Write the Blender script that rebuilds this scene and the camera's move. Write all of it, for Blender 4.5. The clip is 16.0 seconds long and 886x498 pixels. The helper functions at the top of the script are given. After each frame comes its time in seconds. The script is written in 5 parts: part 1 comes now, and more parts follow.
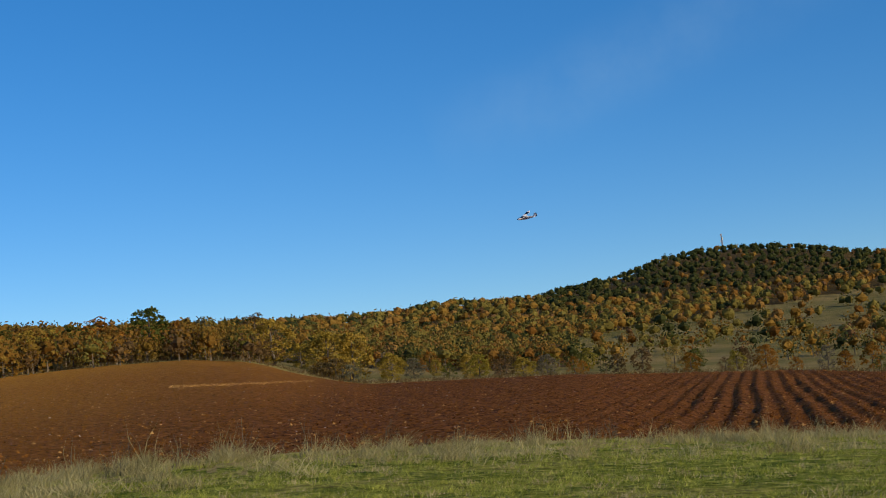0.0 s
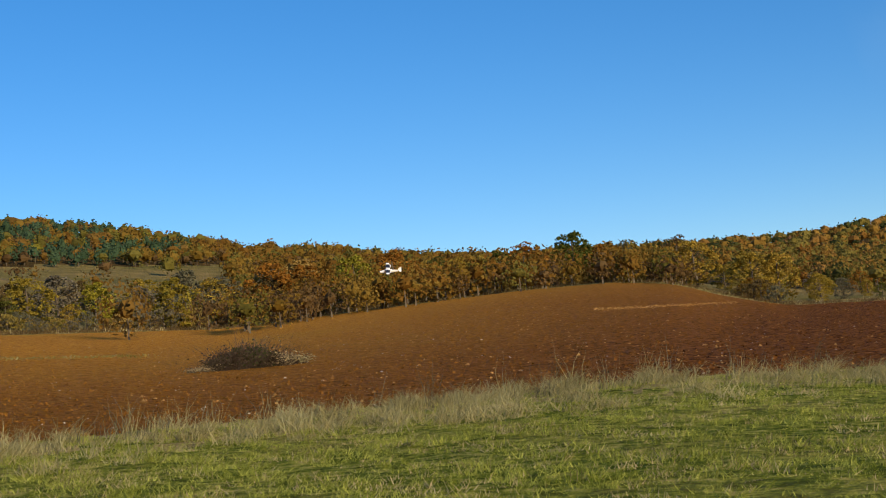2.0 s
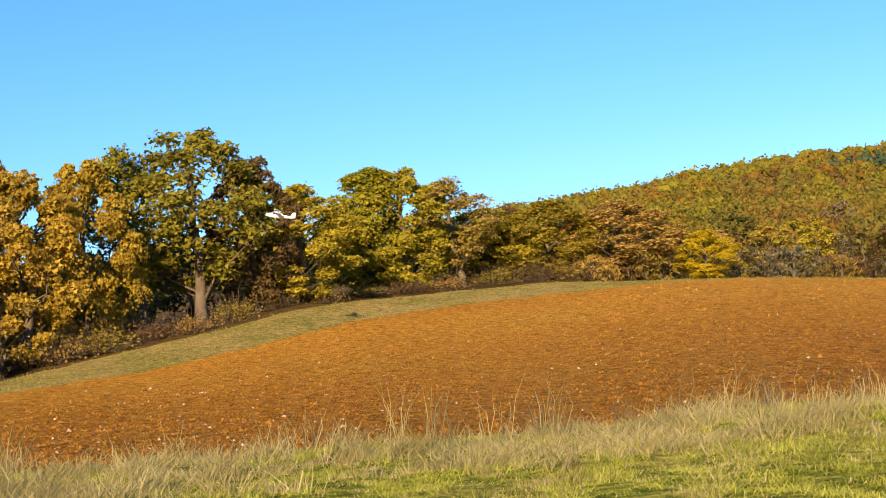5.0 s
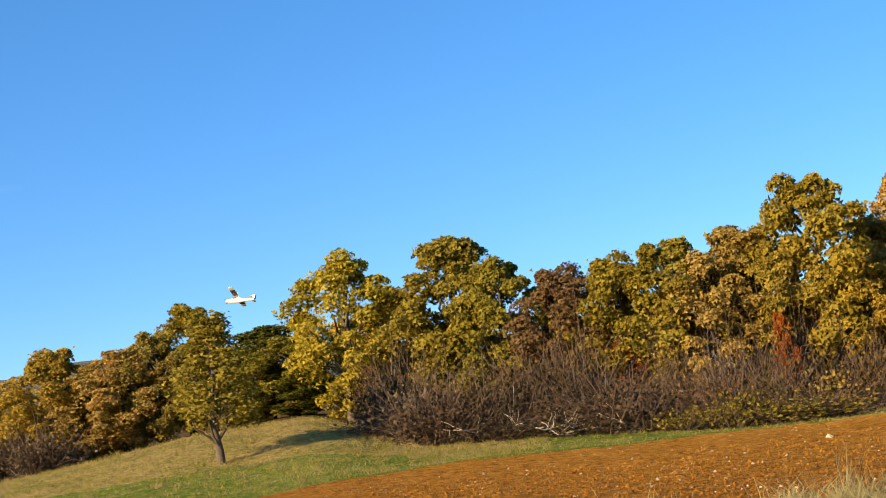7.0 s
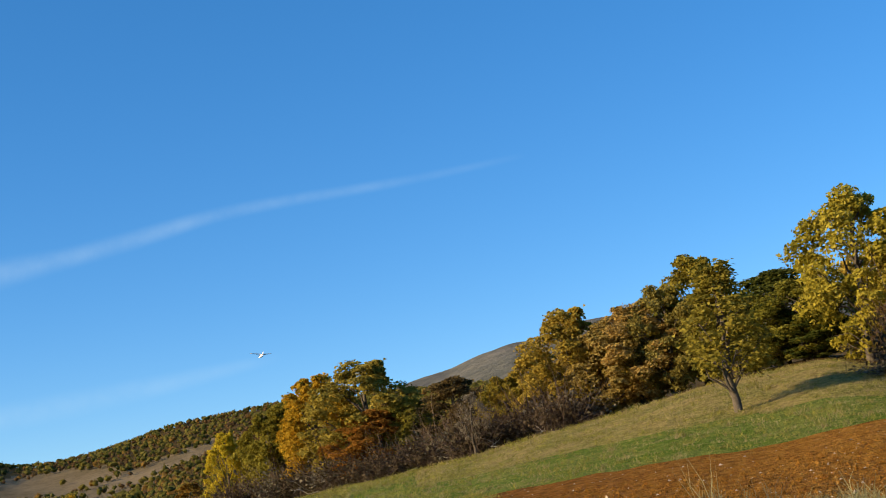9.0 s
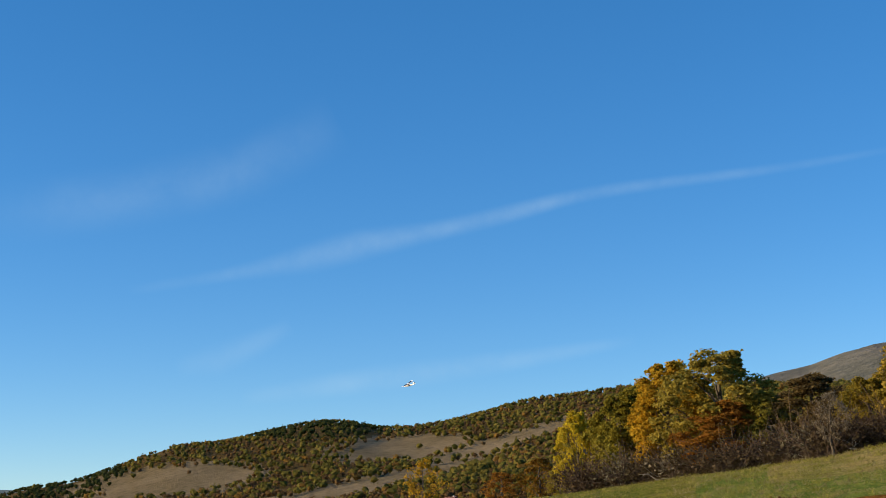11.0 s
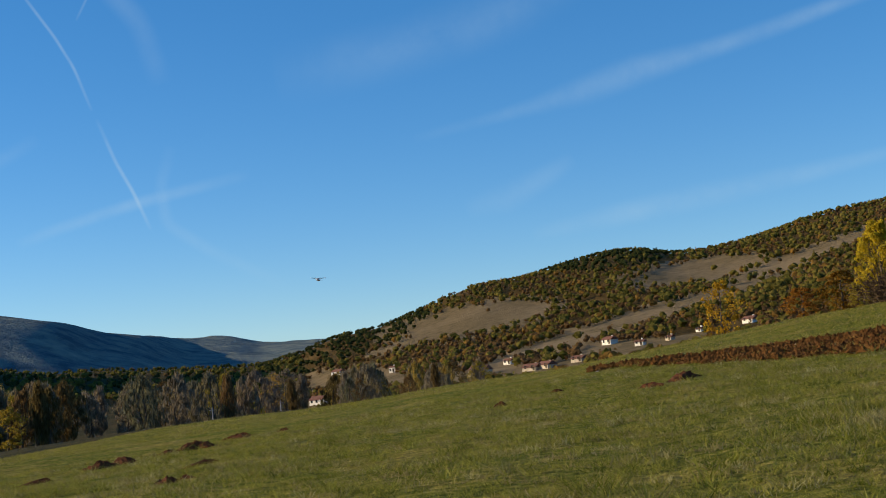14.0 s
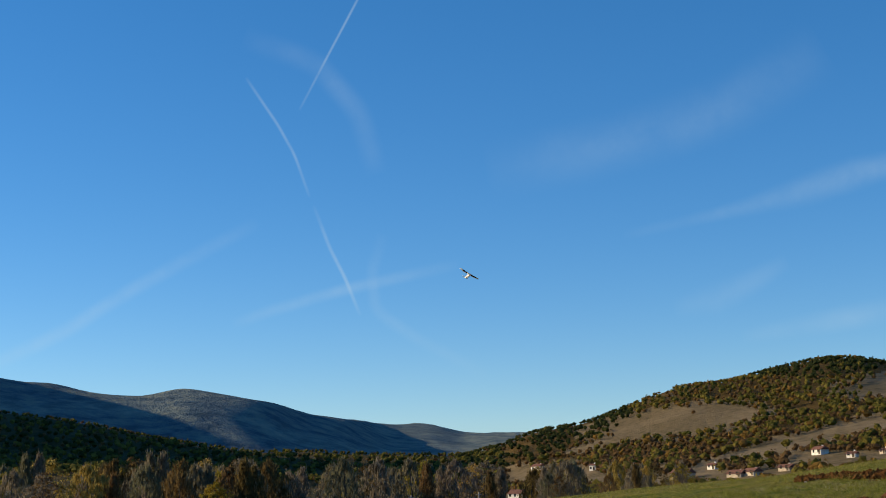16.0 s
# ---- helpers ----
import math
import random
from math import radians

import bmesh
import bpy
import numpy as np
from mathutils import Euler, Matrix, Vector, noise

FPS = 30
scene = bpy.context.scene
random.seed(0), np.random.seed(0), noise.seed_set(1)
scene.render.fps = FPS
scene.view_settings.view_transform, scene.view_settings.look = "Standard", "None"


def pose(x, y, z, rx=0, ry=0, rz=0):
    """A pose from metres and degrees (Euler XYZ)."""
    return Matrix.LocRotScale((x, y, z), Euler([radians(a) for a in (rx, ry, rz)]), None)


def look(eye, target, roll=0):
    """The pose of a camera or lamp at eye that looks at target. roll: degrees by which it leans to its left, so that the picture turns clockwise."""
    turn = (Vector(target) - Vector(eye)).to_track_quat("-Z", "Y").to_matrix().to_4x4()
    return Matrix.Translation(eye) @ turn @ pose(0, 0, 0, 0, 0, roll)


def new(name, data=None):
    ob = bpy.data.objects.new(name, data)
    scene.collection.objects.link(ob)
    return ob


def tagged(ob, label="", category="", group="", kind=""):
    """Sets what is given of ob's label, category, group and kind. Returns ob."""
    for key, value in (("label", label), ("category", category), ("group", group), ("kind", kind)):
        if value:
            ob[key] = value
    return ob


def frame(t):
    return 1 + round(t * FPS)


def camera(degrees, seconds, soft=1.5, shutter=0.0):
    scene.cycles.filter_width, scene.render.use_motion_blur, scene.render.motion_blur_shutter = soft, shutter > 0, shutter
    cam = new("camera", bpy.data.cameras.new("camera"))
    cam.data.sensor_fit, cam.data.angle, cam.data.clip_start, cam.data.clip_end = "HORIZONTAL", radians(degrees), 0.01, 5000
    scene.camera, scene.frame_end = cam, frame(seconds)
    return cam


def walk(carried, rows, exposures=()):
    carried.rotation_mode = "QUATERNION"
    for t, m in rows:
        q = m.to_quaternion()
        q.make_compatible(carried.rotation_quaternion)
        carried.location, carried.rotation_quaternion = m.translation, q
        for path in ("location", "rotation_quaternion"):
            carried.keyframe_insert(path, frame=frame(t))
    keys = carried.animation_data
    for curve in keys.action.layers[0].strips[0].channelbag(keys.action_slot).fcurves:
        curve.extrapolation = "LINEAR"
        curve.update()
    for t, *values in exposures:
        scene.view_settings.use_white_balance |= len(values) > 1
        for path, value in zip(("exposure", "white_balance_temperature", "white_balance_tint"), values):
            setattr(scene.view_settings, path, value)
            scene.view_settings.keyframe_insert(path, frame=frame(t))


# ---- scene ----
# Bearings are in degrees, counter-clockwise from +y, seen from the place where the camera stands.
EYE = 1.6


def view(bearing, pitch, roll):
    return pose(0, 0, EYE, 90 + pitch, 0, bearing) @ pose(0, 0, 0, 0, 0, roll)


VIEWS = [(0.0, -0.22, 6.42, -5.71), (0.5, 7.77, 5.27, -2.93), (1.0, 9.96, 4.85, -3.21), (1.5, 10.00, 4.38, -4.90), (2.0, 17.01, 4.97, -5.58),
         (2.5, 28.64, 5.55, -4.17), (3.0, 34.24, 3.62, -4.82), (3.5, 43.41, 3.50, -6.88), (4.0, 50.93, 5.44, -7.25), (4.2, 53.17, 5.53, -6.40), (6.3, 83.59, 9.32, -6.60),
         (6.5, 86.75, 9.36, -6.40), (7.0, 100.41, 10.87, -6.23), (7.5, 109.00, 10.74, -6.12), (8.0, 113.95, 11.29, -7.08), (8.5, 116.85, 10.66, -6.72),
         (9.0, 120.90, 11.31, -7.63), (9.5, 130.55, 13.44, -3.89), (9.7, 131.70, 13.16, -2.95)]
VIEWS_BACK = [(11.8, 139.52, 10.00, -1.89), (12.0, 140.68, 9.19, -1.92), (12.5, 142.38, 7.52, -2.35), (13.0, 143.53, 7.01, -4.32), (13.5, 147.22, 6.17, -5.47),
              (14.0, 147.66, 5.66, -5.06), (14.5, 150.45, 3.90, -4.14), (15.0, 154.93, 7.68, -0.96), (15.3, 158.93, 10.14, -0.15), (15.5, 158.39, 10.39, 0.01),
              (16.0, 155.86, 9.93, -1.56)]
cam = camera(34.78, 16.0, soft=1.0)
walk(cam, [(t, view(b, p, r)) for t, b, p, r in VIEWS + VIEWS_BACK],
     [(0.0, 0.18, 6300, 10), (1.0, 0.24, 6400, 10), (2.0, 0.36, 6600, 11), (2.5, 0.48, 6900, 13), (3.0, 0.8, 7300, 15), (3.5, 1.1, 7600, 16), (4.2, 1.23, 7800, 18), (6.3, 1.36, 7900, 20), (7.0, 1.25, 7800, 18), (8.0, 1.0, 7300, 14),
      (9.0, 0.84, 6900, 11), (12.0, 0.58, 6800, 10), (14.5, 0.48, 6800, 10), (16.0, 0.46, 6800, 10)])

# ---- world and sun ----
SUN_BEARING, SUN_HEIGHT = 234.0, 17.0
world = bpy.data.worlds.new("sky")
scene.world = world
world.use_nodes = True
wn, wl = world.node_tree.nodes, world.node_tree.links
sky = wn.new("ShaderNodeTexSky")
sky.sky_type, sky.sun_disc = "NISHITA", False
sky.sun_elevation, sky.sun_rotation = radians(SUN_HEIGHT), radians(360 - SUN_BEARING)
sky.altitude, sky.air_density, sky.dust_density, sky.ozone_density = 1200, 1.0, 0.15, 3.0
tint = wn.new("ShaderNodeMix")
tint.data_type, tint.blend_type = "RGBA", "MULTIPLY"
tint.inputs["Factor"].default_value = 1.0
tint.inputs[7].default_value = (0.86, 0.92, 1.04, 1)
vivid = wn.new("ShaderNodeHueSaturation")
vivid.inputs["Saturation"].default_value = 1.3
wl.new(sky.outputs["Color"], vivid.inputs["Color"])
even = wn.new("ShaderNodeMix")  # a share of one flat blue evens out the sky's gradient
even.data_type = "RGBA"
even.inputs["Factor"].default_value = 0.12
even.inputs[7].default_value = (0.85, 3.0, 5.6, 1)
wl.new(vivid.outputs["Color"], even.inputs[6])
wl.new(even.outputs[2], tint.inputs[6])
wl.new(tint.outputs[2], wn["Background"].inputs["Color"])
wn["Background"].inputs["Strength"].default_value = 0.106
sun = new("sun", bpy.data.lights.new("sun", "SUN"))
sun.data.energy, sun.data.angle, sun.data.color = 4.4, radians(0.5), (1.0, 0.80, 0.52)
b0, h0 = radians(SUN_BEARING), radians(SUN_HEIGHT)
sun.matrix_world = look((-900 * math.sin(b0) * math.cos(h0), 900 * math.cos(b0) * math.cos(h0), 900 * math.sin(h0)), (0, 0, 0))


# ---- materials ----
def shader(name, rough=0.9):
    m = bpy.data.materials.new(name)
    m.use_nodes = True
    p = m.node_tree.nodes["Principled BSDF"]
    p.inputs["Roughness"].default_value = rough
    p.inputs["Specular IOR Level"].default_value = 0.04
    return m, m.node_tree.nodes, m.node_tree.links, p


def noise_tex(n, l, co, scale, detail=4.0, rough=0.6, stretch=None):
    if stretch:
        mp = n.new("ShaderNodeMapping")
        mp.inputs["Rotation"].default_value, mp.inputs["Scale"].default_value = (0, 0, radians(stretch[0])), stretch[1]
        l.new(co, mp.inputs["Vector"])
        co = mp.outputs["Vector"]
    t = n.new("ShaderNodeTexNoise")
    t.inputs["Scale"].default_value, t.inputs["Detail"].default_value, t.inputs["Roughness"].default_value = scale, detail, rough
    l.new(co, t.inputs["Vector"])
    return t.outputs["Fac"]


def ramp(n, l, fac, stops):
    r = n.new("ShaderNodeValToRGB")
    e = r.color_ramp.elements
    while len(e) < len(stops):
        e.new(0.5)
    for k, (at, c) in zip(e, stops):
        k.position, k.color = at, (*c, 1)
    l.new(fac, r.inputs["Fac"])
    return r.outputs["Color"]


def mix(n, l, fac, a, b, kind="MIX"):
    x = n.new("ShaderNodeMix")
    x.data_type, x.blend_type = "RGBA", kind
    if isinstance(fac, float):
        x.inputs["Factor"].default_value = fac
    else:
        l.new(fac, x.inputs["Factor"])
    for sock, v in (("A", a), ("B", b)):
        s = [i for i in x.inputs if i.name == sock and i.type == "RGBA"][0]
        if isinstance(v, tuple):
            s.default_value = (*v, 1)
        else:
            l.new(v, s)
    return [o for o in x.outputs if o.type == "RGBA"][0]


def bump(n, l, p, height, strength, distance):
    b = n.new("ShaderNodeBump")
    b.inputs["Strength"].default_value, b.inputs["Distance"].default_value = strength, distance
    l.new(height, b.inputs["Height"])
    l.new(b.outputs["Normal"], p.inputs["Normal"])


def ground_mat(name, fine, coarse, fine_scale, coarse_scale, mixin, bump_scale, bump_d, rough=0.95, stretch=None):
    """Two scales of colour: stops for each, and the share of the coarse one."""
    m, n, l, p = shader(name, rough)
    co = n.new("ShaderNodeNewGeometry").outputs["Position"]
    a = ramp(n, l, noise_tex(n, l, co, fine_scale, 6, 0.7, stretch), fine)
    b = ramp(n, l, noise_tex(n, l, co, coarse_scale, 4, 0.6), coarse)
    l.new(mix(n, l, mixin, a, b), p.inputs["Base Color"])
    bump(n, l, p, noise_tex(n, l, co, bump_scale, 5, 0.7), 0.9, bump_d)
    return m


GRASS = ground_mat("meadow_grass", [(0.40, (0.0225, 0.035, 0.00375)), (0.47, (0.106, 0.138, 0.0125)), (0.56, (0.25, 0.263, 0.035)), (0.68, (0.525, 0.425, 0.15))],
                   [(0.35, (0.0875, 0.138, 0.0125)), (0.52, (0.2, 0.213, 0.0275)), (0.66, (0.413, 0.325, 0.1))], 3.2, 0.26, 0.32, 5.0, 0.30)
# side meadow: browner, and darker since its tufts' self-shadow is in the colour
TURF_SHADED = ground_mat("grazed_turf_shaded", [(0.40, (0.0233, 0.0333, 0.005)), (0.47, (0.1, 0.117, 0.0133)), (0.56, (0.225, 0.217, 0.0333)), (0.68, (0.451, 0.35, 0.117))],
                  [(0.35, (0.0918, 0.13, 0.0133)), (0.52, (0.2, 0.192, 0.03)), (0.66, (0.384, 0.283, 0.0918))], 3.6, 0.22, 0.35, 4.0, 0.40)
STRAW_TURF = ground_mat("matted_dry_grass", [(0.36, (0.09, 0.075, 0.025)), (0.48, (0.26, 0.20, 0.085)), (0.62, (0.46, 0.36, 0.17))],
                        [(0.36, (0.12, 0.125, 0.025)), (0.6, (0.38, 0.29, 0.13))], 4.5, 0.5, 0.4, 6.0, 0.25)
# the near-black stop puts the shade of pits between clods into the colour
SOIL = ground_mat("red_ploughed_soil", [(0.37, (0.0583, 0.0214, 0.00341)), (0.44, (0.318, 0.139, 0.0181)), (0.55, (0.519, 0.25, 0.0341)), (0.70, (0.7, 0.448, 0.125))],
                  [(0.35, (0.392, 0.171, 0.0227)), (0.55, (0.509, 0.241, 0.0318)), (0.7, (0.445, 0.289, 0.0454))], 3.0, 0.035, 0.35, 4.0, 0.45)
# soil with the sunlight on it put into a paler colour
SOIL_LIT_TONE = ground_mat("lit_tone_soil", [(0.35, (0.30, 0.15, 0.04)), (0.6, (0.52, 0.29, 0.09))], [(0.4, (0.38, 0.19, 0.05)), (0.6, (0.50, 0.28, 0.09))], 3.0, 0.2, 0.4, 5.0, 0.2)
SOIL_FRESH = ground_mat("fresh_turned_soil", [(0.36, (0.0202, 0.00873, 0.00328)), (0.45, (0.11, 0.0481, 0.0139)), (0.58, (0.179, 0.0832, 0.0246)), (0.72, (0.248, 0.147, 0.0615))],
                        [(0.35, (0.115, 0.0502, 0.0147)), (0.55, (0.167, 0.0769, 0.023)), (0.7, (0.208, 0.12, 0.0451))], 2.2, 0.05, 0.35, 3.2, 0.5)


def blend_soil():
    """The harrowed part of the field is paler and more orange than the freshly ploughed part; the change runs along x, and again along y."""
    n, l = SOIL.node_tree.nodes, SOIL.node_tree.links
    p = n["Principled BSDF"]
    pale = p.inputs["Base Color"].links[0].from_socket
    sep = n.new("ShaderNodeSeparateXYZ")
    geo = n.new("ShaderNodeNewGeometry")
    l.new(geo.outputs["Position"], sep.inputs[0])
    mr = n.new("ShaderNodeMapRange")
    mr.inputs["From Min"].default_value, mr.inputs["From Max"].default_value = -58.0, -6.0
    l.new(sep.outputs["X"], mr.inputs["Value"])
    # shaded pits are painted here too, by the near-black stop
    dark = ramp(n, l, noise_tex(n, l, geo.outputs["Position"], 2.8, 6, 0.7), [(0.39, (0.016, 0.006, 0.002)), (0.46, (0.125, 0.045, 0.008)), (0.57, (0.22, 0.082, 0.017)), (0.70, (0.35, 0.17, 0.052))])
    my = n.new("ShaderNodeMapRange")
    my.inputs["From Min"].default_value, my.inputs["From Max"].default_value, my.inputs["To Max"].default_value = -1.0, -26.0, 0.9
    l.new(sep.outputs["Y"], my.inputs["Value"])
    most = n.new("ShaderNodeMath")
    most.operation = "MAXIMUM"
    l.new(mr.outputs["Result"], most.inputs[0])
    l.new(my.outputs["Result"], most.inputs[1])
    l.new(mix(n, l, most.outputs[0], pale, dark), p.inputs["Base Color"])


blend_soil()
VERGE = ground_mat("dry_verge", [(0.36, (0.0715, 0.0653, 0.0203)), (0.5, (0.286, 0.235, 0.0715)), (0.68, (0.572, 0.449, 0.184))],
                   [(0.4, (0.163, 0.184, 0.0366)), (0.6, (0.408, 0.296, 0.113))], 3.4, 0.35, 0.45, 4.5, 0.4)
LAWN = ground_mat("green_verge", [(0.36, (0.0315, 0.0583, 0.0076)), (0.5, (0.122, 0.183, 0.0212)), (0.66, (0.286, 0.309, 0.0684))],
                  [(0.4, (0.101, 0.167, 0.0196)), (0.62, (0.243, 0.246, 0.0684))], 3.4, 0.3, 0.4, 4.5, 0.4)
LITTER = ground_mat("leaf_litter", [(0.3, (0.030, 0.020, 0.007)), (0.5, (0.085, 0.055, 0.018)), (0.7, (0.16, 0.10, 0.032))],
                    [(0.4, (0.05, 0.036, 0.012)), (0.62, (0.13, 0.085, 0.028))], 0.4, 0.03, 0.5, 0.6, 1.2)
PASTURE = ground_mat("hill_pasture", [(0.3, (0.0655, 0.0598, 0.0172)), (0.5, (0.189, 0.155, 0.0458)), (0.7, (0.335, 0.239, 0.093))],
                     [(0.4, (0.116, 0.114, 0.0343)), (0.62, (0.306, 0.209, 0.0858))], 0.25, 0.02, 0.5, 0.5, 1.2)
SCRUB = ground_mat("dry_hillside", [(0.34, (0.06, 0.048, 0.022)), (0.5, (0.19, 0.14, 0.075)), (0.7, (0.29, 0.215, 0.125))],
                   [(0.4, (0.12, 0.095, 0.048)), (0.6, (0.25, 0.19, 0.11))], 0.18, 0.012, 0.55, 0.3, 1.5)
WOODFLOOR = ground_mat("wooded_valley", [(0.3, (0.022, 0.022, 0.010)), (0.55, (0.075, 0.062, 0.026)), (0.7, (0.14, 0.10, 0.04))],
                       [(0.4, (0.04, 0.042, 0.018)), (0.65, (0.11, 0.075, 0.03))], 0.12, 0.012, 0.5, 0.16, 4.0)
MOUNTAIN = ground_mat("far_mountain", [(0.35, (0.06, 0.065, 0.055)), (0.5, (0.11, 0.105, 0.085)), (0.68, (0.19, 0.17, 0.14))],
                      [(0.4, (0.08, 0.085, 0.07)), (0.6, (0.17, 0.155, 0.13))], 0.02, 0.0016, 0.5, 0.02, 14.0)


# the blue haze of distance is put into this forest's colour
HAZED_FOREST = ground_mat("hazed_far_forest", [(0.40, (0.05, 0.085, 0.105)), (0.48, (0.12, 0.165, 0.18)), (0.58, (0.22, 0.25, 0.21)), (0.68, (0.30, 0.31, 0.24))],
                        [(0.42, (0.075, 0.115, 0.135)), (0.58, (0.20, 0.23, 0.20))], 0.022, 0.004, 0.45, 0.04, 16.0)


def leaf_mat(name, dark, mid, light, vary=0.35, patch_scale=0.45, patch_share=0.4, crowns=False):
    """Foliage: every leaf its own shade, every tree its own tone, some light passing through. crowns: each crown of a wood has one tone."""
    m, n, l, p = shader(name, 0.75)
    geo, info = n.new("ShaderNodeNewGeometry"), n.new("ShaderNodeObjectInfo")
    c = ramp(n, l, geo.outputs["Random Per Island"], [(0.0, dark), (0.5, mid), (1.0, light)])
    if crowns:
        tone = n.new("ShaderNodeAttribute")
        tone.attribute_name = "tone"
        c = mix(n, l, 0.75, c, ramp(n, l, tone.outputs["Fac"], [(0.0, dark), (0.5, mid), (1.0, light)]))
    patch = ramp(n, l, noise_tex(n, l, geo.outputs["Position"], patch_scale, 3), [(0.38, tuple(v * 0.62 for v in mid)), (0.64, light)])
    c = mix(n, l, patch_share, c, patch)
    tone = ramp(n, l, info.outputs["Random"], [(0.0, (1 - vary, 1 - vary * 0.6, 1 - vary)), (1.0, (1.0, 1.0, 1.0))])
    c = mix(n, l, 1.0, c, tone, "MULTIPLY")
    l.new(c, p.inputs["Base Color"])
    tr = n.new("ShaderNodeBsdfTranslucent")
    l.new(c, tr.inputs["Color"])
    ms = n.new("ShaderNodeMixShader")
    ms.inputs["Fac"].default_value = 0.42
    l.new(p.outputs["BSDF"], ms.inputs[1])
    l.new(tr.outputs["BSDF"], ms.inputs[2])
    l.new(ms.outputs["Shader"], n["Material Output"].inputs["Surface"])
    return m


LEAF = {
    "gold": leaf_mat("gold_leaves", (0.17, 0.10, 0.014), (0.39, 0.26, 0.036), (0.54, 0.39, 0.075)),
    "tan": leaf_mat("tan_leaves", (0.22, 0.125, 0.025), (0.42, 0.27, 0.068), (0.56, 0.39, 0.13)),
    "olive": leaf_mat("olive_leaves", (0.10, 0.09, 0.012), (0.31, 0.23, 0.034), (0.46, 0.35, 0.07)),
    "lime": leaf_mat("yellow_green_leaves", (0.16, 0.14, 0.012), (0.40, 0.32, 0.035), (0.56, 0.44, 0.07)),
    "green": leaf_mat("green_leaves", (0.045, 0.06, 0.012), (0.12, 0.125, 0.026), (0.22, 0.19, 0.045)),
    "dark": leaf_mat("dark_green_leaves", (0.022, 0.032, 0.012), (0.055, 0.065, 0.022), (0.13, 0.12, 0.04)),
    "orange": leaf_mat("orange_leaves", (0.20, 0.07, 0.012), (0.34, 0.14, 0.022), (0.44, 0.22, 0.04)),
    "red": leaf_mat("red_leaves", (0.24, 0.05, 0.012), (0.36, 0.09, 0.02), (0.42, 0.14, 0.03)),
    "brown": leaf_mat("brown_leaves", (0.09, 0.05, 0.02), (0.18, 0.105, 0.045), (0.26, 0.17, 0.08)),
    "grey": leaf_mat("bare_twigs", (0.12, 0.09, 0.06), (0.22, 0.175, 0.12), (0.32, 0.26, 0.19)),
    "pine": leaf_mat("pine_needles", (0.020, 0.035, 0.016), (0.040, 0.065, 0.030), (0.065, 0.095, 0.045)),
    "yellow": leaf_mat("bright_yellow_leaves", (0.32, 0.22, 0.012), (0.56, 0.41, 0.025), (0.66, 0.52, 0.05), 0.1),
    "amber": leaf_mat("amber_leaves", (0.28, 0.14, 0.012), (0.50, 0.28, 0.02), (0.62, 0.39, 0.04), 0.1),
    "straw": leaf_mat("dry_stalks", (0.36, 0.255, 0.11), (0.56, 0.42, 0.205), (0.70, 0.56, 0.33)),
    "bramble": leaf_mat("bramble_leaves", (0.045, 0.028, 0.016), (0.095, 0.062, 0.036), (0.17, 0.12, 0.075)),
    # browner blades, with their self-shading put into a darker colour
    "grazed": leaf_mat("grazed_blades_shaded", (0.0416, 0.0508, 0.00649), (0.211, 0.215, 0.0269), (0.546, 0.459, 0.12), 0.35, 1.6, 0.5),
    "hay": leaf_mat("short_dry_blades", (0.216, 0.162, 0.0675), (0.365, 0.284, 0.121), (0.513, 0.405, 0.203)),
    "blade": leaf_mat("grass_blades", (0.0495, 0.0693, 0.0066), (0.276, 0.312, 0.0384), (0.686, 0.655, 0.156), 0.35, 1.6, 0.5),
}
# distant crowns: whole crowns differ from one another more than leaf from leaf
CROWN = {
    "gold": leaf_mat("far_gold_crowns", (0.158, 0.0828, 0.0144), (0.278, 0.158, 0.0288), (0.378, 0.234, 0.054), 0.2, 0.5, 0.3, True),
    "tan": leaf_mat("far_tan_crowns", (0.165, 0.0791, 0.0171), (0.278, 0.149, 0.0342), (0.371, 0.223, 0.0665), 0.2, 0.5, 0.3, True),
    "olive": leaf_mat("far_olive_crowns", (0.095, 0.08, 0.018), (0.195, 0.155, 0.034), (0.29, 0.235, 0.06), 0.2, 0.5, 0.3, True),
    "lime": leaf_mat("far_yellow_crowns", (0.14, 0.12, 0.015), (0.27, 0.225, 0.032), (0.38, 0.315, 0.055), 0.2, 0.5, 0.3, True),
    "green": leaf_mat("far_green_crowns", (0.05, 0.055, 0.012), (0.11, 0.105, 0.022), (0.18, 0.16, 0.036), 0.2, 0.5, 0.3, True),
    "dark": leaf_mat("far_dark_crowns", (0.026, 0.036, 0.012), (0.055, 0.066, 0.020), (0.10, 0.10, 0.032), 0.2, 0.5, 0.3, True),
    "orange": leaf_mat("far_orange_crowns", (0.15, 0.066, 0.014), (0.24, 0.112, 0.022), (0.32, 0.175, 0.04), 0.2, 0.5, 0.3, True),
    "brown": leaf_mat("far_brown_crowns", (0.108, 0.0589, 0.0234), (0.184, 0.103, 0.0432), (0.259, 0.156, 0.072), 0.2, 0.5, 0.3, True),
    # bluer and paler than needles: aerial haze is put into the colour
    "pine": leaf_mat("hazed_pine_crowns", (0.0384, 0.0696, 0.0408), (0.0768, 0.126, 0.0696), (0.12, 0.174, 0.096), 0.2, 0.5, 0.3, True),
}
BARK = ground_mat("bark", [(0.3, (0.05, 0.04, 0.028)), (0.6, (0.13, 0.105, 0.075)), (0.75, (0.22, 0.19, 0.15))], [(0.4, (0.08, 0.065, 0.045)), (0.6, (0.16, 0.13, 0.10))],
                  14.0, 1.5, 0.4, 20.0, 0.03)
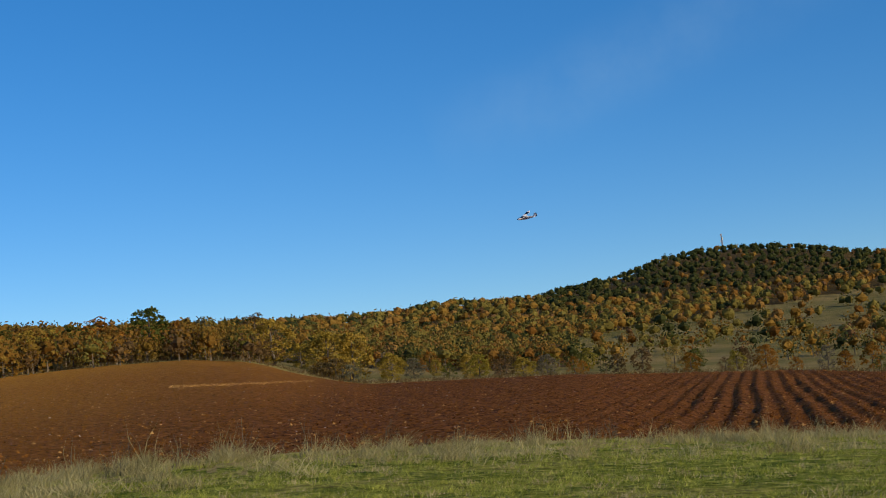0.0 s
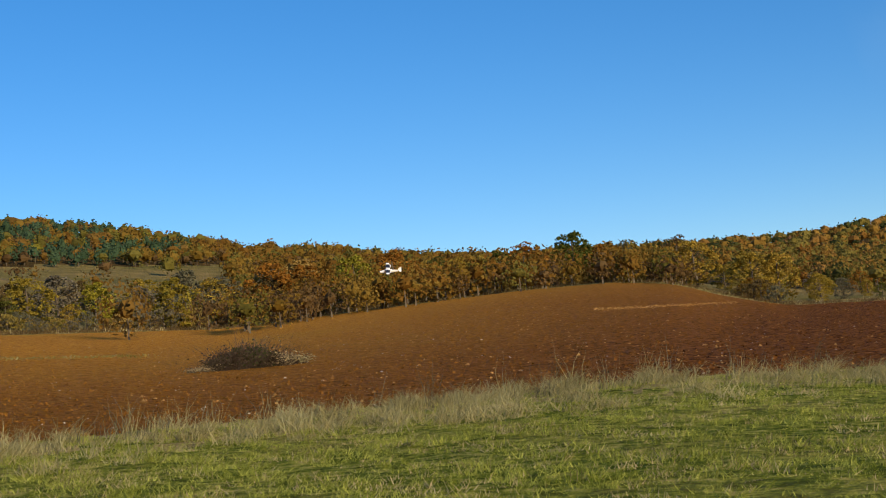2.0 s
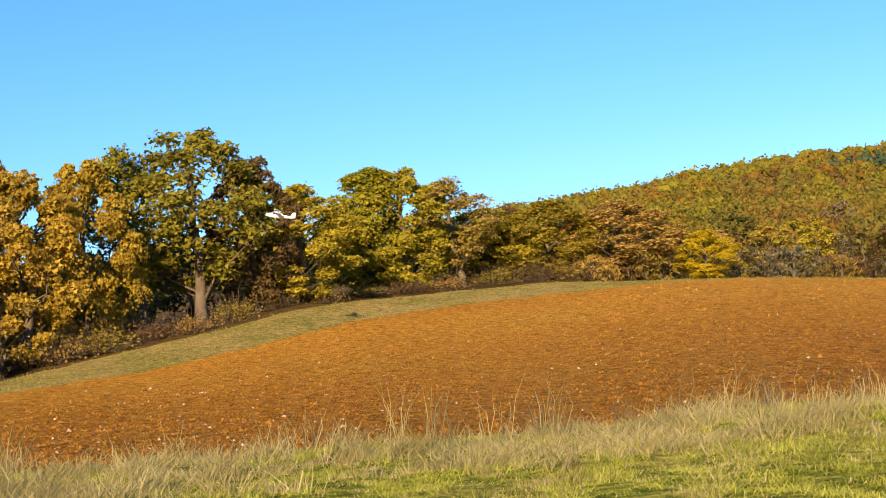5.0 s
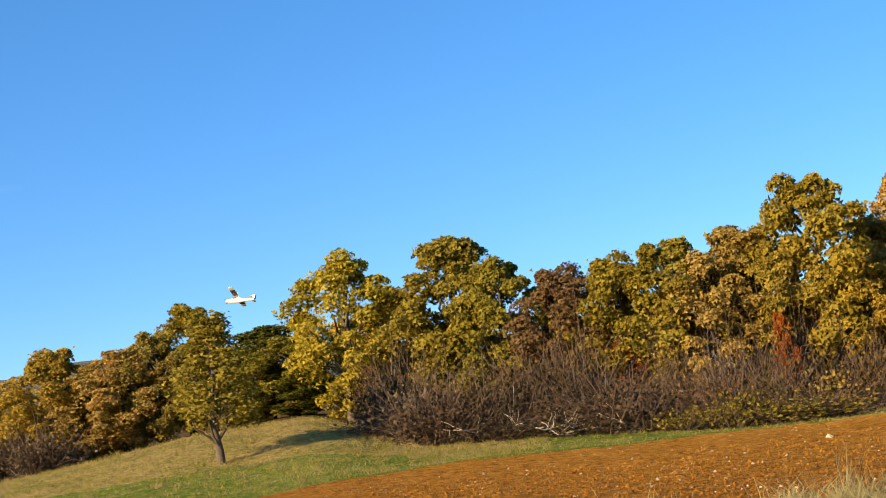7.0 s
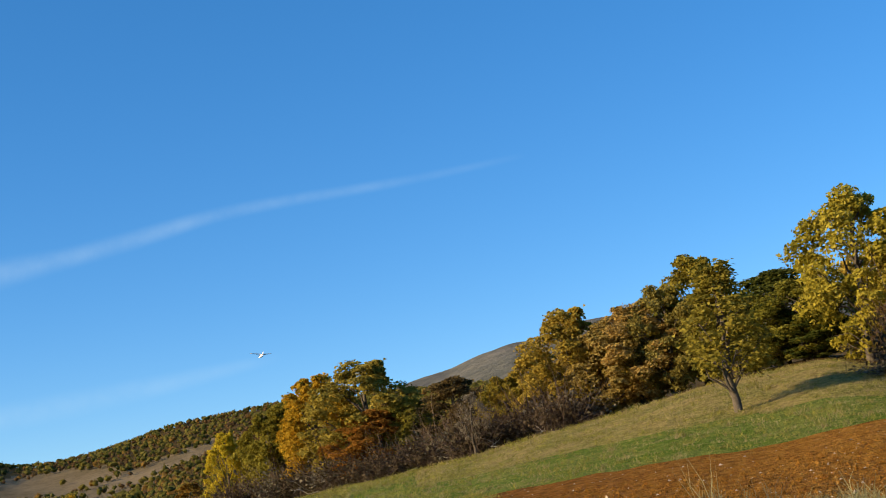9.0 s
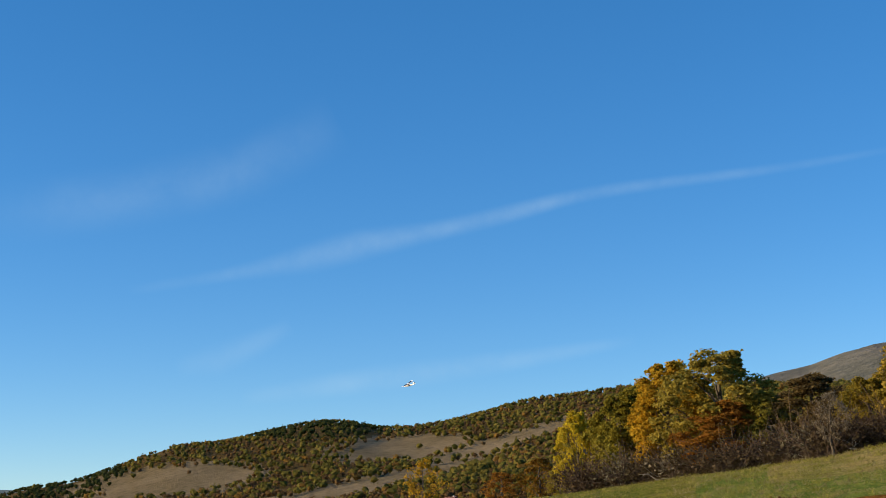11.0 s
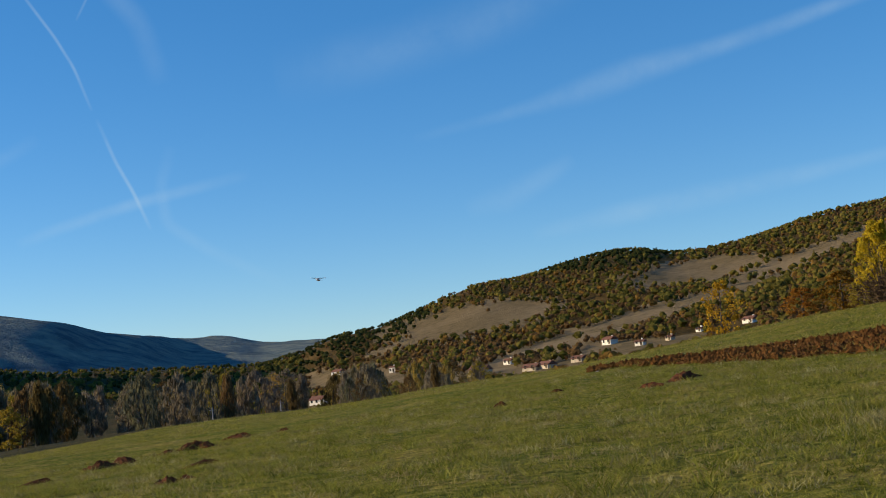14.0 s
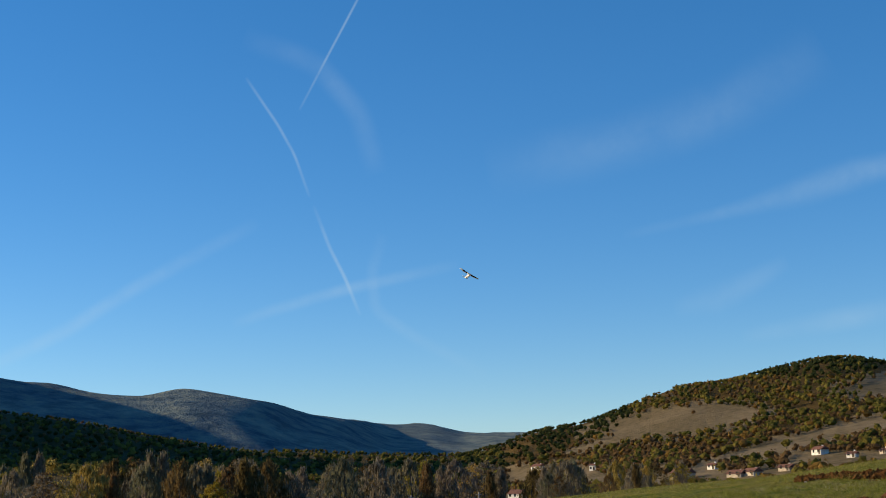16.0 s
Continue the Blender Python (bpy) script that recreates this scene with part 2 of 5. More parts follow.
TWIG = ground_mat("bramble_twigs", [(0.3, (0.051, 0.0357, 0.0255)), (0.6, (0.119, 0.085, 0.0638)), (0.75, (0.221, 0.178, 0.136))], [(0.4, (0.0765, 0.051, 0.0382)), (0.6, (0.136, 0.102, 0.0765))],
                  5.0, 0.8, 0.4, 20.0, 0.02)
STONE = ground_mat("pale_limestone", [(0.3, (0.32, 0.24, 0.15)), (0.7, (0.56, 0.47, 0.35))], [(0.4, (0.36, 0.28, 0.18)), (0.6, (0.52, 0.44, 0.33))], 8.0, 0.7, 0.5, 9.0, 0.03)


def paint(name, col, rough=0.5, metal=0.0, dirt=0.15, scale=3.0):
    m, n, l, p = shader(name, rough)
    co = n.new("ShaderNodeTexCoord").outputs["Object"]
    c = ramp(n, l, noise_tex(n, l, co, scale, 5), [(0.35, tuple(v * (1 - dirt) for v in col)), (0.62, col)])
    l.new(c, p.inputs["Base Color"])
    p.inputs["Metallic"].default_value = metal
    p.inputs["Specular IOR Level"].default_value = 0.35
    return m


WALL_WHITE, WALL_CREAM = paint("white_render", (0.80, 0.77, 0.70), 0.9, 0, 0.2, 0.8), paint("cream_render", (0.55, 0.47, 0.36), 0.9, 0, 0.25, 0.8)
ROOF_RED = paint("clay_roof_tiles", (0.19, 0.085, 0.055), 0.85, 0, 0.4, 1.5)
GLASS_DARK = paint("window_glass", (0.03, 0.035, 0.04), 0.1, 0, 0.1)
STEEL = paint("galvanised_steel", (0.35, 0.36, 0.38), 0.5, 0.7, 0.2)
CONCRETE = paint("concrete", (0.42, 0.40, 0.37), 0.9, 0, 0.3, 2.0)
FOAM_WHITE = paint("white_foam", (0.82, 0.82, 0.82), 0.45, 0, 0.05, 6.0)
FOAM_BLACK = paint("black_film", (0.02, 0.02, 0.024), 0.35, 0, 0.2, 6.0)
TRIM_ORANGE = paint("yellow_film", (0.70, 0.42, 0.06), 0.4, 0, 0.1)


# ---- mesh helpers ----
def mesh_of(name, verts, faces, mats, index=None, smooth=False):
    me = bpy.data.meshes.new(name)
    v, fc = np.asarray(verts, dtype=np.float32), faces
    me.from_pydata(v.tolist() if len(v) < 200000 else v, [], fc if isinstance(fc, list) else fc.tolist())
    for m in mats:
        me.materials.append(m)
    if index is not None:
        me.polygons.foreach_set("material_index", np.asarray(index, dtype=np.int32))
    if smooth:
        me.polygons.foreach_set("use_smooth", np.ones(len(me.polygons), dtype=bool))
    me.update()
    return me


def part(name, me, parent, label="", m=None):
    ob = new(name, me)
    ob.parent = parent
    if m is not None:
        ob.matrix_basis = m
    return tagged(ob, label)


def bm_part(name, bm, material, parent, label="", smooth=False):
    me = bpy.data.meshes.new(name)
    bm.to_mesh(me)
    bm.free()
    me.materials.append(material)
    if smooth:
        me.polygons.foreach_set("use_smooth", np.ones(len(me.polygons), dtype=bool))
    return part(name, me, parent, label)


def thing(name, label, category, group="", m=None):
    ob = new(name)
    ob.empty_display_size = 0.2
    if m is not None:
        ob.matrix_basis = m
    return tagged(ob, label, category, group)


# ---- landform: radial profiles through these lines (bearing, distance, height angle from the eye) ----
LINES = {
    "meadow_edge": [(-25, 46, -2.9), (-17, 46, -2.56), (-9, 44, -2.05), (0, 42, -1.42), (9, 39, -1.06), (20, 36, -1.1), (30, 32, -1.15), (44, 29, -1.1), (52, 28, -0.85),
                    (60, 27, -1.15), (70, 26, -0.9), (80, 25, -0.67), (87, 24, -0.78), (100, 24, -1.05), (109, 26, -0.8), (116, 31, -0.3), (125, 38, 0.1), (132, 47, -0.05),
                    (138, 58, 0.1), (141, 67, 0.28), (150, 64, -0.6), (160, 60, -1.5), (170, 56, -2.1), (180, 50, -2.6)],
    "field_end": [(-25, 150, -1.2), (-17, 155, -0.27), (-13.4, 158, 0.16), (-9, 160, 0.5), (-4.6, 165, 0.86), (0, 170, 1.12), (3.6, 175, 1.31), (5.8, 182, 1.87), (8, 190, 2.64),
                  (10.4, 190, 2.94), (14, 185, 2.98), (20, 170, 2.81), (26, 160, 2.57), (31.7, 145, 2.91), (36, 130, 3.14), (39.6, 118, 3.29), (42.2, 108, 3.03), (44.5, 102, 3.31),
                  (47.6, 95, 3.63), (51, 90, 4.1), (54.4, 85, 4.35), (58.7, 80, 4.36), (63.3, 75, 4.28), (67.7, 70, 4.07)],
    "field_end_near": [(71, 64, 3.5), (76.4, 60, 2.75), (81.7, 55, 2.36), (86, 53, 2.21), (92, 51, 2.27), (100, 48, 2.28), (105.5, 46, 2.08), (109, 46, 1.75), (113, 46, 1.64),
                       (117, 47, 1.47), (121, 49, 1.24), (125, 52, 1.08), (131, 60, 0.80), (135.5, 65, 0.53), (140, 68.5, 0.41), (142, 69, 0.3), (150, 80, -0.3), (160, 76, -1.1),
                       (170, 70, -1.6), (180, 66, -2.0)],
    "tree_foot": [(-25, 165, -1.1), (-17, 168, -0.25), (-9, 172, 0.52), (0, 182, 1.15), (4, 186, 1.4), (8, 202, 2.7), (10.4, 204, 3.0), (14, 198, 3.02), (20, 182, 2.86), (26, 170, 2.62),
                  (31.7, 155, 2.97), (36, 140, 3.2), (42.2, 117, 3.1), (47.6, 103, 3.7), (54.4, 93, 4.4), (60, 86, 4.85), (67, 79, 4.85), (70, 73, 4.7), (75, 68, 3.85),
                  (80, 64, 3.1), (84, 61, 2.45), (88.6, 59, 2.4), (95, 60, 2.96), (101.7, 63, 3.3)],
    "tree_foot_far": [(106.5, 70, 4.75), (111.5, 72, 4.35), (115, 74, 3.75), (118.4, 76, 3.3), (121, 78, 2.85), (124, 82, 2.5), (126, 86, 2.33), (130.4, 94, 1.85), (134, 102, 1.53),
                      (140.4, 112, 0.74), (143, 115, 0.4), (148, 116, 0.14), (152.5, 114, -0.25), (157, 108, -0.38), (160, 102, -0.56), (163, 95, -0.9), (166, 88, -1.2), (170, 84, -1.25), (180, 80, -1.4)],
    "dip": [(-25, 260, -0.2), (-9, 260, 0.9), (0, 260, 1.5), (5, 260, 2.2), (10, 250, 3.1), (20, 225, 3.0), (30, 190, 3.2), (40, 150, 3.5), (50, 122, 4.5), (60, 118, 5.2), (70, 112, 5.3),
            (80, 110, 4.8), (90, 110, 4.8), (100, 115, 5.0), (108, 120, 4.6), (115, 140, 3.2), (122, 200, 1.5), (128, 300, 0.8), (134, 400, 0.6), (140, 420, 0.2), (146, 430, -0.3),
            (153, 400, -0.7), (160, 380, -0.8), (170, 360, -0.8), (180, 350, -0.9)],
    "slope": [(-25, 600, 2.2), (-9, 600, 2.8), (-2, 550, 2.8), (4, 450, 3.0), (10, 380, 3.5), (18, 350, 3.8), (26, 330, 4.5), (34, 320, 5.2), (42, 300, 5.8), (50, 280, 6.3), (58, 250, 6.5),
              (66, 250, 6.7), (80, 250, 6.5), (100, 250, 6.0), (110, 260, 5.2), (118, 300, 4.0), (124, 500, 3.4), (128, 700, 3.2), (134, 800, 2.9), (140, 800, 2.4), (146, 800, 1.6),
              (150, 800, 1.0), (155, 900, 0.3), (160, 1000, 0.7), (170, 1000, 1.5), (180, 1000, 1.6)],
    "ridge": [(-22, 1300, 3.8), (-17.5, 1300, 4.0), (-14, 1300, 4.7), (-11.4, 1300, 4.85), (-8.7, 1250, 4.75), (-7.5, 1200, 4.3), (-5.2, 1100, 4.0), (-3.6, 1000, 3.7), (-0.5, 900, 3.9),
              (4, 700, 3.6), (8, 550, 3.7), (11, 500, 3.9), (15, 480, 4.0), (18.7, 500, 4.4), (22, 520, 4.9), (25, 560, 5.1), (28, 600, 5.8), (31, 620, 6.4), (35.6, 640, 6.95),
              (41, 640, 7.5), (45, 620, 7.7), (49.4, 600, 7.8), (53, 580, 7.67), (56, 540, 7.3), (59, 500, 6.95)],
    # from bearing 180 on the ridge is unseen, added to shade the valley side
    "ridge_far": [(66, 450, 6.8), (80, 450, 6.6), (100, 450, 6.2), (110, 480, 5.4), (118, 800, 4.8), (123, 1200, 5.3), (127.5, 1400, 5.66), (132.5, 1400, 5.26), (135.7, 1350, 4.66),
                  (137, 1350, 4.42), (138.6, 1350, 4.4), (139.3, 1350, 4.65), (140.7, 1350, 4.8), (142.8, 1350, 4.45), (144.8, 1300, 4.1), (146.6, 1300, 3.95), (149, 1250, 3.1), (150.5, 1250, 2.65),
                  (152.5, 1200, 2.4), (153.5, 1200, 2.0), (155.3, 1300, 1.55), (160, 1450, 1.7), (163.8, 1450, 1.9), (167.1, 1500, 2.45), (171.5, 1500, 3.35), (175.8, 1500, 3.75), (180, 1500, 6.0), (190, 1600, 11.0), (204, 1600, 9.5), (218, 1600, 5.0), (240, 1500, 3.0)],
    "mountains": [(-25, 3200, 2.0), (90, 3200, 4.0), (105, 3200, 7.0), (113, 3200, 7.25), (116, 3200, 7.15), (117.4, 3200, 6.75), (118.5, 3200, 6.85), (120, 3200, 6.55), (121.2, 3200, 6.1),
                  (123, 3200, 5.95), (125, 3200, 5.2), (128, 3300, 3.4), (135, 3500, 2.2), (150, 4200, 2.1), (153, 4300, 2.35), (155.2, 4300, 2.38), (156.6, 4300, 2.8), (158, 4200, 2.8), (160, 3200, 3.12),
                  (162, 3000, 3.5), (163, 2900, 3.94), (164.5, 2800, 4.2), (166.4, 2800, 4.45), (167.8, 2800, 4.25), (169.4, 2800, 4.3), (171.6, 2800, 4.74), (172.4, 2800, 4.7), (174.2, 2800, 5.02), (175.9, 2800, 5.77), (180, 2800, 7.2)],
}


def line(*names):
    rows = sorted(sum((LINES[k] for k in names), []))
    rows.append((rows[0][0] + 360, *rows[0][1:]))
    return np.array(rows, dtype=float)


KNOTS = [line("meadow_edge"), line("field_end", "field_end_near"), line("tree_foot", "tree_foot_far"), line("dip"), line("slope"), line("ridge", "ridge_far"), None, line("mountains")]


def knots_at(b):
    """Distances and heights of the profile at the bearings b: one row for each line."""
    b = (np.asarray(b, dtype=float) + 25) % 360 - 25
    rs, zs = [np.zeros_like(b)], [np.zeros_like(b)]
    for k in KNOTS:
        if k is None:
            rs.append(rs[-1] * 1.3)
            zs.append(zs[-1] * 0.72)
            continue
        taps = [(-0.5, 0.25), (0.0, 0.5), (0.5, 0.25)]
        r = sum(w * np.interp(b + d, k[:, 0], k[:, 1]) for d, w in taps)
        e = sum(w * np.interp(b + d, k[:, 0], k[:, 2]) for d, w in taps)
        rs.append(r)
        zs.append(EYE + r * np.tan(np.radians(e)))
    rs.append(np.full_like(b, 4920.0))
    zs.append(zs[-1] * 0.5)
    return np.array(rs), np.array(zs)


def slopes(rs, zs):
    """Monotone cubic slopes, so that no profile overshoots."""
    h = np.diff(rs, axis=0)
    d = np.diff(zs, axis=0) / h
    m = np.zeros_like(zs)
    w1, w2 = 2 * h[1:] + h[:-1], h[1:] + 2 * h[:-1]
    same = d[1:] * d[:-1] > 0
    with np.errstate(divide="ignore", invalid="ignore"):
        m[1:-1] = np.where(same, (w1 + w2) / (w1 / d[:-1] + w2 / d[1:]), 0)
    m[0], m[-1] = 0, d[-1]
    return m


def waves(x, y, size, seed):
    rng = np.random.default_rng(seed)
    s = np.zeros_like(x)
    for k in range(7):
        a, f, ph = rng.uniform(0, 6.28), rng.uniform(0.6, 2.2) * 6.28 / size, rng.uniform(0, 6.28)
        s = s + np.sin((x * np.cos(a) + y * np.sin(a)) * f + ph)
    return s / 7


def ground(b, r, rough=True):
    """The height of the ground at bearing b, distance r (arrays of one shape)."""
    b, r = np.atleast_1d(np.asarray(b, float)), np.atleast_1d(np.asarray(r, float))
    rs, zs = knots_at(b)
    m = slopes(rs, zs)
    i = np.clip((r[None] >= rs).sum(0) - 1, 0, len(rs) - 2)
    c = np.arange(len(b))
    h = rs[i + 1, c] - rs[i, c]
    t = np.clip((r - rs[i, c]) / h, 0, 1)
    z = ((2 * t**3 - 3 * t**2 + 1) * zs[i, c] + (t**3 - 2 * t**2 + t) * h * m[i, c] + (-2 * t**3 + 3 * t**2) * zs[i + 1, c] + (t**3 - t**2) * h * m[i + 1, c])
    if rough:
        x, y = -np.sin(np.radians(b)) * r, np.cos(np.radians(b)) * r
        z = z + waves(x, y, 9, 1) * 0.05 * np.clip(r / 8 - 0.4, 0, 1) + waves(x, y, 2.0, 2) * 0.05 * np.clip(2 - r / 60, 0.3, 1)
        z = z + waves(x, y, 160, 3) * np.clip((r - 300) / 900, 0, 1) * 2.5 + waves(x, y, 420, 4) * np.clip((r - 1700) / 1200, 0, 1) * 9
        red = (i == 1) & (b < 8)
        f = np.clip((8 - b) / 9, 0, 1) * red * np.clip(t * 12, 0, 1)
        across = x * math.cos(radians(-12)) + y * math.sin(radians(-12))
        z = z + f * 0.095 * (np.sin(across * 6.28 / 1.1 + waves(x, y, 70, 5) * 3) * (0.8 + 0.6 * waves(x, y, 7, 6)) + 0.25 * np.sin(across * 6.28 / 3.3 + 1))
    return z


def spot(b, r, lift=0.0):
    """The place on the ground at one bearing and distance."""
    z = float(ground([b], [r])[0])
    return Vector((-math.sin(radians(b)) * r, math.cos(radians(b)) * r, z + lift))


def inside(b, e, cb, ce, wb, we, tilt=0.0):
    return ((b - cb) / wb) ** 2 + ((e - ce - tilt * (b - cb)) / we) ** 2 < 1


def dry_clearing(b, e, grow=1.0):
    """The open pastures on the dry hill."""
    spots = ((146.6, 2.65, 2.9, 0.55, -0.08), (137.6, 3.75, 2.6, 0.42, -0.06), (140.0, 2.1, 5.8, 0.30, -0.20), (133.5, 3.9, 3.0, 0.22, -0.25), (149.0, 2.0, 1.5, 0.2, -0.2))
    return np.any([inside(b, e, cb, ce, wb * grow, we * grow, tilt) for cb, ce, wb, we, tilt in spots], axis=0)


def build_ground():
    az = np.concatenate([np.arange(-24, 8, 0.1), np.arange(8, 178, 0.4), np.arange(178, 336, 2.0)])
    n = len(az)
    rs, zs = knots_at(az)
    counts = [64, 44, 8, 14, 22, 26, 6, 22, 4]
    rings, band = [], []
    for k, c in enumerate(counts):
        for j in range(c):
            t = (j + (1 if k == 0 else 0)) / (c + (1 if k == 0 else 0))
            if k == 0:
                t = t ** 1.6
            rings.append(rs[k] + (rs[k + 1] - rs[k]) * t)
            band.append(k)
    rings.append(rs[-1])
    R = np.array(rings)
    A = np.broadcast_to(az, R.shape)
    Z = ground(A.ravel(), R.ravel()).reshape(R.shape)
    X, Y = -np.sin(np.radians(A)) * R, np.cos(np.radians(A)) * R
    verts = np.stack([X, Y, Z], -1).reshape(-1, 3)
    verts = np.vstack([verts, [[0, 0, 0]]])
    k = len(R)
    i, j = np.meshgrid(np.arange(k - 1), np.arange(n), indexing="ij")
    a, b2 = i * n + j, i * n + (j + 1) % n
    quads = np.stack([a, a + n, b2 + n, b2], -1).reshape(-1, 4)
    bnd, bear = np.array(band)[i].ravel(), az[j].ravel()
    mats = [GRASS, SOIL, VERGE, LAWN, PASTURE, SCRUB, WOODFLOOR, MOUNTAIN, HAZED_FOREST, LITTER, TURF_SHADED, STRAW_TURF]
    idx = np.zeros(len(quads), int)
    idx[bnd == 1] = 1
    idx[(bnd == 1) & ((bear > 142) | (bear < -30))] = 0
    idx[bnd == 2] = 2
    idx[(bnd == 2) & (bear > 86)] = 3
    upper = np.array([band[q] == 2 and (q - band.index(2)) >= 3 for q in range(len(band))])[i].ravel()
    idx[upper & (bear > 98) & (bear < 123)] = 2
    idx[(bnd == 2) & (bear > 126)] = 0
    idx[(idx == 0) & (bear > 112)] = 10
    part_way = np.array([(q + 1) / 65 if band[q] == 0 else 0.0 for q in range(len(band))])[i].ravel() ** 1.6
    mx, my = X[:-1][i, j].ravel(), Y[:-1][i, j].ravel()
    idx[(bnd == 0) & (bear < 112) & (part_way > 0.87 - 0.16 * waves(mx, my, 5.0, 47) - 0.1 * waves(mx, my, 1.6, 48))] = 11
    idx[(bnd >= 3) & (bnd <= 5)] = 4
    tilt = np.degrees(np.arctan2(Z[:-1][i, j] - EYE, R[:-1][i, j])).ravel()
    open_land = ((bear > 25.5) & (bear < 38.5) & (tilt < 5.5 + 0.075 * (bear - 31.8))) | ((bear < -5) & (tilt < 2.35 - 0.055 * (bear + 6.2))) | ((bear < 9) & (tilt < 2.9) & (bnd == 3))
    idx[(bnd >= 3) & (bnd <= 5) & ~open_land] = 9
    dry = (bnd >= 3) & (bnd <= 5) & (bear > 112)
    idx[dry] = np.where(dry_clearing(bear, tilt, 1.35)[dry] | (tilt[dry] < 1.3), 5, 9)
    idx[(bnd >= 3) & (bnd <= 5) & (bear > 153.5)] = 6
    idx[bnd >= 6] = 7
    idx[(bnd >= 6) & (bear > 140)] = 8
    faces = quads.tolist() + [[len(verts) - 1, int(q), int((q + 1) % n)] for q in range(n)]
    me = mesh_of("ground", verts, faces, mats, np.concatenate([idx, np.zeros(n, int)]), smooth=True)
    tagged(new("ground", me), "green meadow, red ploughed field and autumn hills beyond", "ground", kind="structure")


build_ground()


# ---- foliage ----
def leaf_cards(rng, centres, size, out=None, fine=False):
    """One bent leaf clump (two triangles, or one where fine) at each centre, facing roughly outwards where out is given, else turned at random."""
    n = len(centres)
    face = rng.normal(size=(n, 3)) * (0.85 if out is not None else 1.0)
    if out is not None:
        face += out / (np.linalg.norm(out, axis=1)[:, None] + 1e-9)
    u = np.cross(face, rng.normal(size=(n, 3)))
    u /= np.linalg.norm(u, axis=1)[:, None] + 1e-9
    w = np.cross(face, u)
    w /= np.linalg.norm(w, axis=1)[:, None] + 1e-9
    s = (size * rng.uniform(0.6, 1.35, n))[:, None]
    if fine:
        v = np.stack([centres - u * s, centres + u * s * 0.6 + w * s * 0.75, centres + u * s * 0.6 - w * s * 0.75], 1).reshape(-1, 3)
        return v, np.arange(n)[:, None] * 3 + np.array([[0, 1, 2]])
    bend = np.cross(u, w) * s * rng.uniform(0.1, 0.5, (n, 1))
    v = np.stack([centres - u * s * 0.8, centres + w * s * 0.72 + bend, centres + u * s * 0.75, centres - w * s * 0.72 + bend], 1).reshape(-1, 3)
    q = np.arange(n)[:, None] * 4
    return v, np.vstack([q + [0, 1, 2], q + [0, 2, 3]])


def tube(points, radii, sides=6):
    pts = [Vector(p) for p in points]
    vs, fs = [], []
    for k, p in enumerate(pts):
        d = (pts[min(k + 1, len(pts) - 1)] - pts[max(k - 1, 0)]).normalized()
        a = d.cross(Vector((0.3, 1, 0.1))).normalized()
        b = d.cross(a)
        for s in range(sides):
            t = 6.2832 * s / sides
            vs.append(p + (a * math.cos(t) + b * math.sin(t)) * radii[k])
    for k in range(len(pts) - 1):
        for s in range(sides):
            s2 = (s + 1) % sides
            fs.append([k * sides + s, k * sides + s2, (k + 1) * sides + s2, (k + 1) * sides + s])
    fs.append([(len(pts) - 1) * sides + s for s in range(sides)])
    return vs, fs


def join(pieces):
    V, F = [], []
    for vs, fs in pieces:
        o = len(V)
        V.extend(vs)
        F.extend([[i + o for i in f] for f in fs])
    return V, F


def limb(rng, start, end, r0, r1, sag=0.12, n=4, sides=6):
    start, end = Vector(start), Vector(end)
    length = (end - start).length
    pts = [start.lerp(end, k / n) + Vector(rng.normal(size=3) * sag * length * math.sin(math.pi * k / n) * 0.6) for k in range(n + 1)]
    return tube(pts, [r0 + (r1 - r0) * k / n for k in range(n + 1)], sides)


def twig_cards(rng, centres, length, width):
    """Thin upright slips for the fine twigs of leafless trees."""
    n = len(centres)
    u = rng.normal(size=(n, 3)) * 0.35 + np.array([0, 0, 1.0])
    w = np.cross(u, rng.normal(size=(n, 3)))
    w *= width / (np.linalg.norm(w, axis=1)[:, None] + 1e-9)
    u *= (length * rng.uniform(0.5, 1.2, n))[:, None]
    v = np.stack([centres - u, centres + w, centres + u, centres - w], 1).reshape(-1, 3)
    q = np.arange(n)[:, None] * 4
    return v, np.vstack([q + [0, 1, 2], q + [0, 2, 3]])


